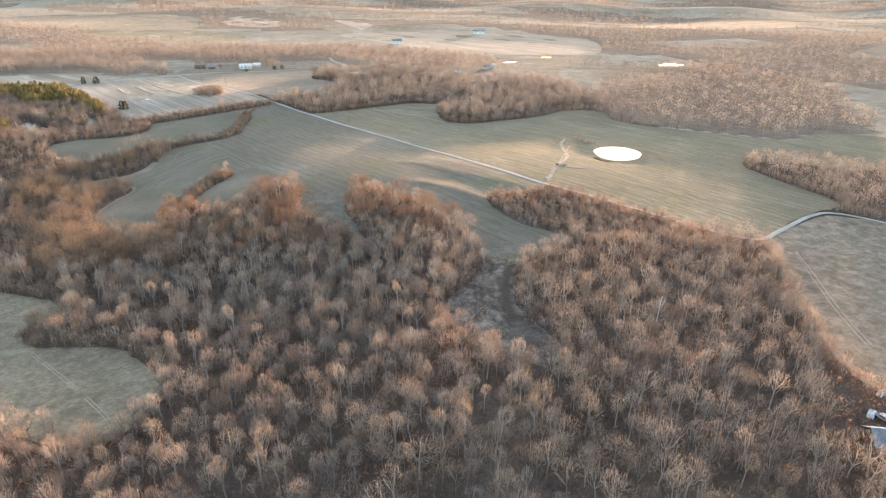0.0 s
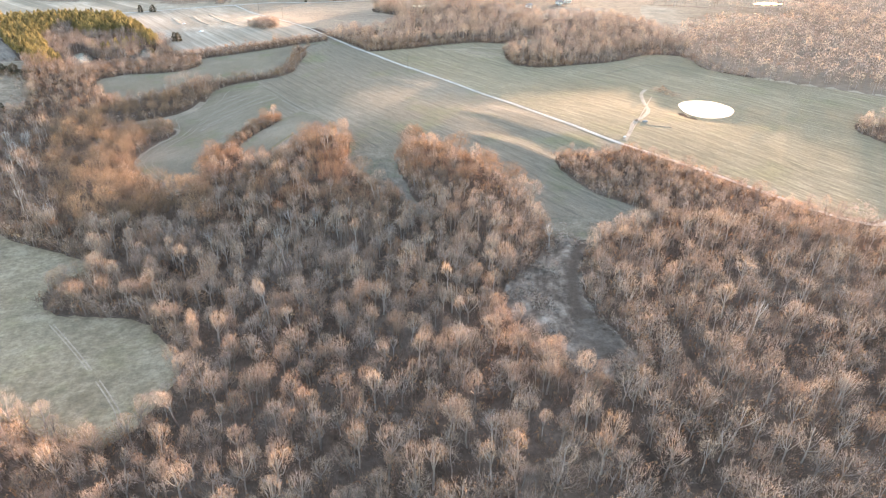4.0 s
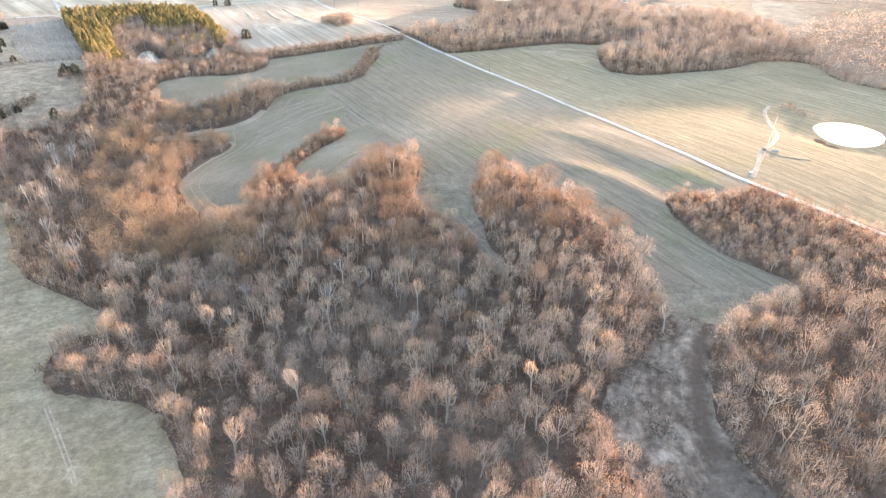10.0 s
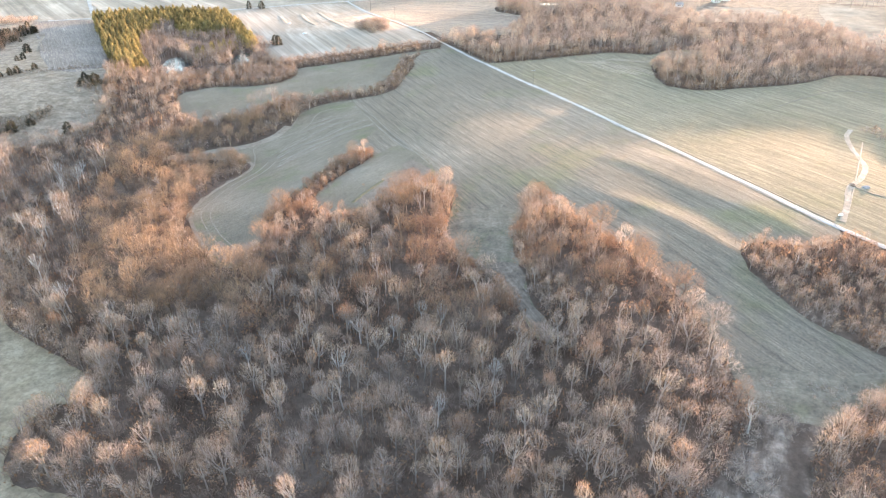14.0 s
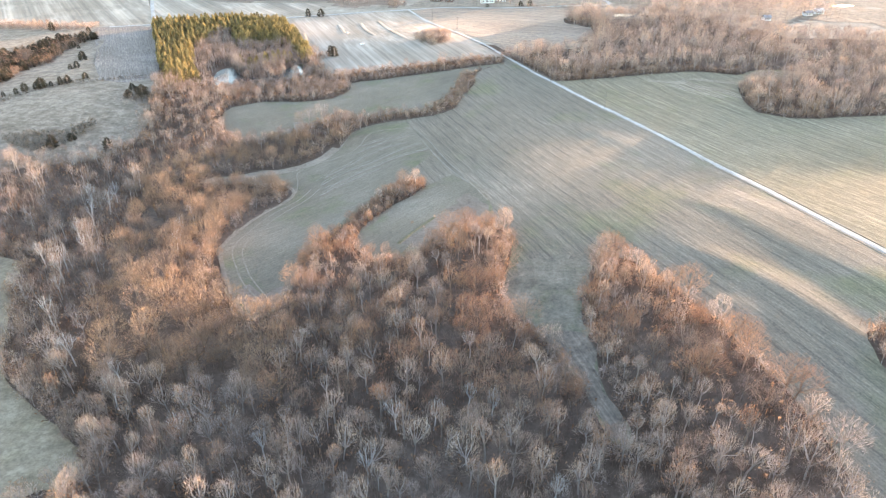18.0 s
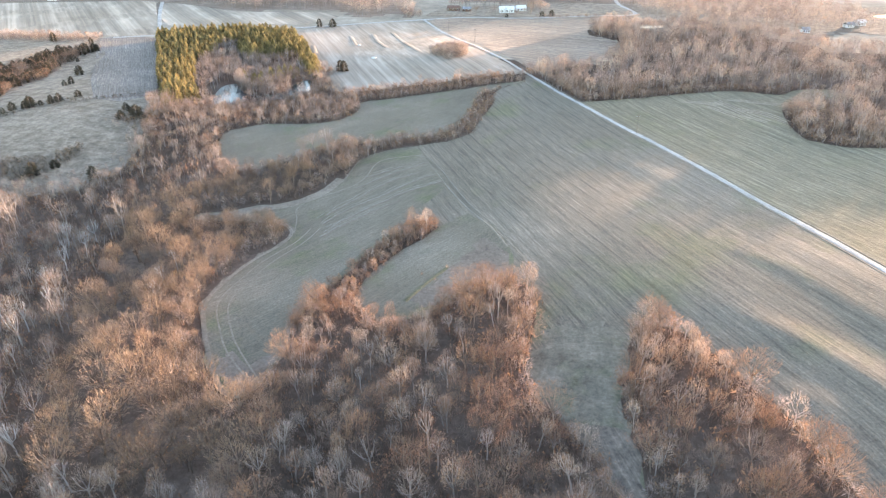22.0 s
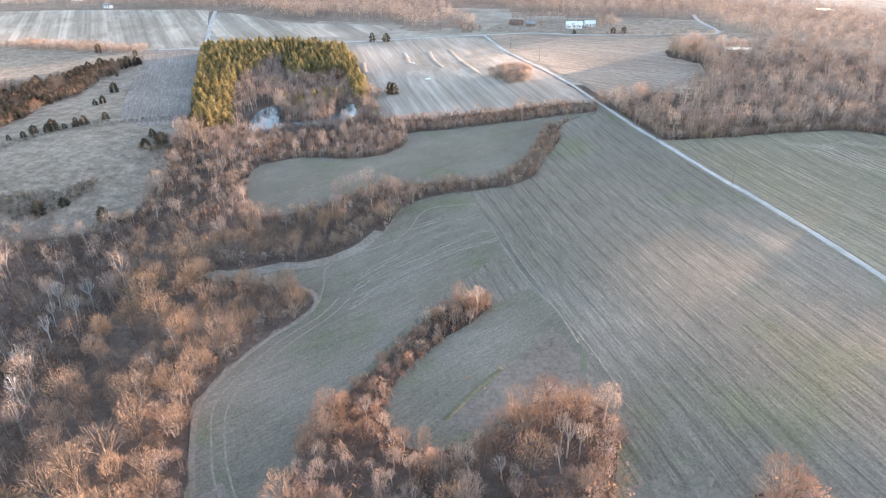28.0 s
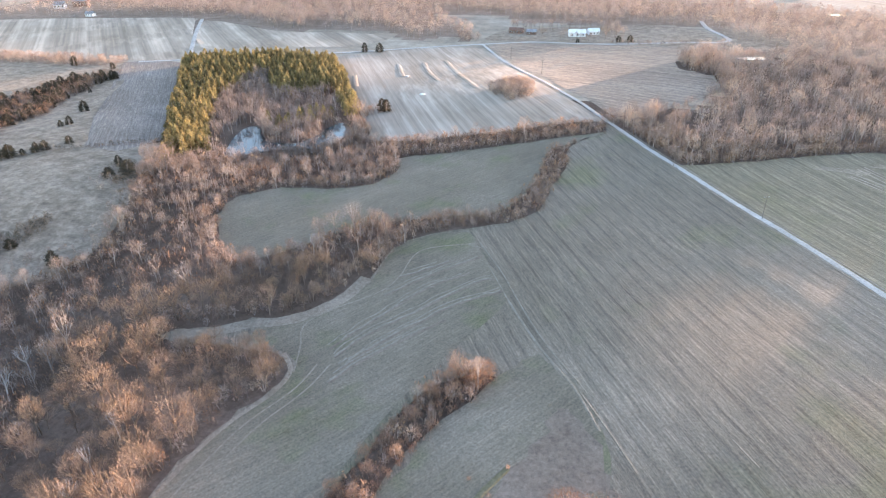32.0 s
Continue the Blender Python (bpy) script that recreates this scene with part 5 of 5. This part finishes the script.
RED = land("rust-brown boards", (0.16, 0.1, 0.08), (0.2, 0.13, 0.1), (0.26, 0.17, 0.13), 0.3, 2)


def windows(root, w, d, h, count):
    """Windows and a door on both long walls."""
    for side in (-1, 1):
        for i in range(count):
            x = -w / 2 + w * (i + 0.5) / count
            bm = bmesh.new()
            box(bm, (x - 0.7, side * d / 2 - 0.04, h * 0.35), (x + 0.7, side * d / 2 + 0.04, h * 0.8))
            pane_frame = part("window", bm, WALL, root)
            bm = bmesh.new()
            box(bm, (x - 0.58, side * d / 2 - 0.06, h * 0.35 + 0.1), (x + 0.58, side * d / 2 + 0.06, h * 0.8 - 0.1))
            part("pane", bm, GLASS, pane_frame)


def farm_building(x, y, w, d, h, turn, label, roof=ROOF, wall=WALL, count=3, name="farmhouse", chimney=False):
    root = house(x, y, w, d, h, turn, name, label, roof, wall)
    windows(root, w, d, h, count)
    if chimney:
        bm = bmesh.new()
        box(bm, (w * 0.2, -0.4, h), (w * 0.2 + 0.8, 0.4, h + d * 0.32 + 1.2))
        part("chimney", bm, RED, root)
    return root


farm_building(0, 862, 14, 8, 3.2, 10, "white farmhouse with a pale roof beside bare trees", WALL, chimney=True)
farm_building(14, 872, 9, 7, 2.8, 14, "low white farm building beside the farmhouse", WALL)
farm_building(-54, 875, 12, 6, 2.6, -8, "long low dark shed under bare trees", RED, RED, 4, "shed")
farm_building(-40, 870, 8, 5, 2.6, -4, "low shed with a pale roof", ROOF, RED, 2, "shed")
farm_building(-598, 965, 12, 9, 4.5, 20, "white farmhouse on the far ridge", ROOF)
farm_building(-585, 985, 16, 10, 6, 20, "dark barn on the far ridge", ROOF, RED, 3, "barn")
farm_building(-520, 915, 9, 6, 3, 0, "small white house beside evergreens", ROOF)
farm_building(149.5, 93.5, 11, 8, 3.0, -25, "low house with a blue-grey metal roof at the wood edge", BLUE, RED)
farm_building(298, 806, 8, 5, 2.6, 25, "distant white farm building", ROOF)
farm_building(312, 818, 9, 6, 3, 25, "distant white farm building", WALL)
farm_building(250, 774, 6, 5, 2.6, 10, "distant small white house", ROOF)
farm_building(258, 1150, 16, 10, 5, 0, "distant farm building on a pale field", BLUE)
farm_building(471, 1320, 22, 12, 5, 0, "distant farm buildings on a ridge", ROOF)

# cars in the yard
TYRE = material("black rubber", 0.8, 0.3)[0]
TYRE.node_tree.nodes["Principled BSDF"].inputs["Base Color"].default_value = (0.02, 0.02, 0.02, 1)


def car(x, y, turn, paint, label):
    root = tagged(new("car"), label, "car")
    root.matrix_basis = pose(x, y, ground_z(x, y) + 0.05, 0, 0, turn)
    bm = bmesh.new()
    side = [(-2.2, 0.35), (-2.25, 0.8), (-1.9, 0.95), (-1.3, 1.0), (-0.8, 1.45), (0.7, 1.5), (1.3, 1.0), (2.1, 0.9), (2.2, 0.4)]
    a = [bm.verts.new((px, -0.85, pz)) for px, pz in side]
    b = [bm.verts.new((px, 0.85, pz)) for px, pz in side]
    bm.faces.new(a)
    bm.faces.new(b[::-1])
    for i in range(len(side)):
        bm.faces.new((a[i - 1], b[i - 1], b[i], a[i]))
    part("body", bm, paint, root)
    bm = bmesh.new()
    box(bm, (-0.85, -0.87, 1.02), (0.85, 0.87, 1.38))
    part("windows", bm, GLASS, root)
    for wx in (-1.4, 1.4):
        for wy in (-0.8, 0.8):
            bm = bmesh.new()
            bmesh.ops.create_cone(bm, cap_ends=True, segments=14, radius1=0.34, radius2=0.34, depth=0.22, matrix=pose(wx, wy, 0.3, 90))
            part("wheel", bm, TYRE, root)
    return root


car(156, 105, 30, WALL, "white parked car in a yard at the wood edge")
car(158, 103, 100, WALL, "white parked car beside another car")
car(168, 112, 15, WALL, "white parked car on the field edge")

# utility poles along the road
WOOD = land("weathered pole wood", (0.16, 0.125, 0.1), (0.22, 0.18, 0.15), (0.28, 0.24, 0.2), 1, 3)


def utility_pole(x, y, turn):
    root = tagged(new("utility_pole"), "weathered wooden utility pole beside the gravel road", "utility pole", "roadside poles")
    root.matrix_basis = pose(x, y, ground_z(x, y), 0, 0, turn)
    bm = bmesh.new()
    bmesh.ops.create_cone(bm, cap_ends=True, segments=8, radius1=0.16, radius2=0.1, depth=10, matrix=pose(0, 0, 4.5))
    part("pole", bm, WOOD, root)
    bm = bmesh.new()
    box(bm, (-1.1, 0.1, 8.8), (1.1, 0.22, 8.95))
    arm = part("crossarm", bm, WOOD, root)
    for k in (-1, -0.45, 0.45, 1):
        bm = bmesh.new()
        bmesh.ops.create_cone(bm, cap_ends=True, segments=6, radius1=0.05, radius2=0.03, depth=0.2, matrix=pose(k, 0.16, 9.05))
        part("insulator", bm, WALL, arm)


for x, y in ((46, 553), (73, 506), (26, 597), (-22, 708), (-48, 760)):
    utility_pole(x + 1, y, 24)

def tuft(seed, n=30):
    """A clump of dead weed stems, spreading from its foot, about one metre high and wide for every 0.2 of scale."""
    rng = np.random.default_rng(seed)
    b = Builder()
    base = np.c_[rng.normal(0, 1.1, (n, 2)), np.full(n, -0.1)]
    tip = base + np.c_[rng.normal(0, 1.2, (n, 2)), rng.uniform(1.2, 3.4, n)]
    b.slivers(base, tip, rng.uniform(0.12, 0.3, n), 1, rng)
    return b.done()


# pale weeds in the clearing
def weeds(loop, step, label, lo=0.1, hi=0.3):
    loop = np.array(loop, float)
    a = scatter(loop.min(0), loop.max(0), step, RNG)
    a = a[inside(loop, a[:, 0], a[:, 1])]
    n = np.sin(a[:, 0] / 2.1 + np.sin(a[:, 1] / 3)) + np.sin(a[:, 1] / 4.3 + a[:, 0] / 5)
    a = a[n > 0.0]
    joined("weeds", np.c_[a, RNG.uniform(lo, hi, len(a))], [tuft(500 + k) for k in range(4)], [PALE, STRAWY, LEAVES], label, "weeds", RNG)


STRAWY = tree_material("dead weed stems", [(0, (0.36, 0.3, 0.25)), (1, (0.5, 0.44, 0.38))], thin=0.3)
weeds([(90, 228), (76, 212), (64, 202), (60, 190), (60, 177), (62, 165), (67, 155), (70, 166), (71, 178), (76, 188), (80, 200), (88, 213), (97, 224)], 1.3, "pale dead weeds in the clearing", 0.25, 0.5)
weeds([(95.5, 212), (87.4, 194), (85.2, 180), (87.2, 166), (90.5, 156), (89, 156), (85.6, 166), (83.6, 180), (85.6, 194), (93.6, 212)], 0.7, "rim of pale weeds along the curved track", 0.1, 0.2)
weeds([(72, 150), (80, 148), (88, 154), (82, 158), (74, 156), (66, 160)], 1.3, "pale dead weeds at the end of the clearing", 0.25, 0.5)
weeds([(80, 222), (92, 220), (104, 223), (116, 228), (133, 236), (118, 236), (103, 238), (92, 241), (84, 234)], 1.3, "pale dead weeds where the field meets the clearing", 0.15, 0.35)

# things by the farm lane
def mound(name, x, y, r, h, mat, label, category, seed):
    rng = np.random.default_rng(seed)
    bm = bmesh.new()
    bmesh.ops.create_icosphere(bm, subdivisions=3, radius=1)
    for v in bm.verts:
        n = noise.noise(v.co * 2.3 + Vector((seed, 0, 0))) * 0.3
        v.co = Vector((v.co.x * r * (1.3 + n), v.co.y * r * (0.8 + n), max(v.co.z, -0.2) * h * (1 + n)))
    me = bpy.data.meshes.new(name)
    bm.to_mesh(me)
    bm.free()
    me.materials.append(mat)
    ob = tagged(new(name, me), label, category)
    ob.matrix_basis = pose(x, y, ground_z(x, y) + 0.2, 0, 0, rng.uniform(0, 90))


mound("tarp_pile", 181, 344, 1.3, 0.8, ROOF, "pale grey covered heap beside the farm lane", "heap", 3)
# orange-brown brush pile, built as a plain mound
mound("brush_pile", 177, 346, 1.4, 0.7, BROWN, "low orange-brown brush pile beside the farm lane", "heap", 5)
mound("white_stones", -90, 651, 1.3, 0.8, WALL, "small heap of white stones in the stubble", "heap", 11)
mound("white_stones", -112, 700, 1.0, 0.6, WALL, "small heap of white stones in the stubble", "heap", 12)
mound("white_heap", 158, 320, 0.8, 0.6, WALL, "small white heap at the lane entrance", "heap", 8)
wood([(224, 420), (226, 398), (234, 400), (236, 428)], 2.2, 0.3, 0.7, BUSHY, "rust-brown brush beside the pond", "thicket", "thicket")
wood([(170, 332), (186, 334), (192, 330), (178, 327)], 1.8, 0.05, 0.12, BUSHY, "low brown weeds by the farm lane", "weeds", "weeds")
wood([(28, 826), (60, 818), (100, 828), (100, 832), (60, 824), (28, 831)], 3, 0.5, 0.9, BUSHY, "row of bare shrubs along the far road", "hedgerow", "hedgerow")
wood([(-60, 884), (-20, 890), (20, 892), (30, 850), (40, 850), (36, 905), (-66, 905)], 6, 0.9, 1.2, MID, "bare yard trees around the farmhouse")
wood([(122, 300), (115, 292), (117, 277), (124, 258), (138, 242), (165, 250), (190, 234), (203, 234), (178, 266), (153, 300), (138, 294)], 3.0, 0.65, 1.1, [bushy(340 + k, 150, (0, 30, 60)[k % 3]) for k in range(6)], "soft brown brush between the crop field and the road", "thicket", "thicket")
wood([(74, 768), (72, 738), (90, 716), (87, 690), (76, 668), (90, 676), (104, 700), (104, 770), (96, 788)], 3.6, 0.8, 1.4, BUSHY, "brown brush at the edge of the oak woods", "thicket", "thicket")
wood([(-14, 842), (6, 838), (26, 842), (24, 852), (4, 848), (-14, 850)], 5.5, 0.6, 0.9, MID, "bare trees in front of the farmhouse")
wood([(-96, 832), (-86, 826), (-80, 846), (-100, 880), (-108, 860)], 4.0, 0.7, 1.2, BUSHY, "brown brush at the end of the far woods", "thicket", "thicket")
wood([(-190, 494), (-170, 474), (-164, 446), (-168, 432), (-175, 436), (-172, 452), (-178, 474), (-196, 486)], 3.2, 0.4, 1.0, BUSHY, "scattered brush along the pasture edge", "thicket", "thicket")
wood([(-226, 386), (-205, 402), (-184, 418), (-168, 430), (-172, 440), (-190, 430), (-212, 414), (-232, 396)], 3.0, 0.4, 1.0, BUSHY, "scattered brush below the pasture", "thicket", "thicket")
tree_things("cedar_tree", np.array([(34, 834, 0.5), (43, 834, 0.55), (1, 833, 0.35)], float), CEDARS, [BARK, CEDAR], "small dark cedar beside the far road", "cedar tree", "roadside cedars", RNG)
tree_things("yard_tree", np.array([(24, 848, 1.35), (-30, 850, 1.0)], float), LEAFY, SUNLIT_MATS, "bare tan yard tree beside the farmhouse", "tree", "yard trees", RNG)
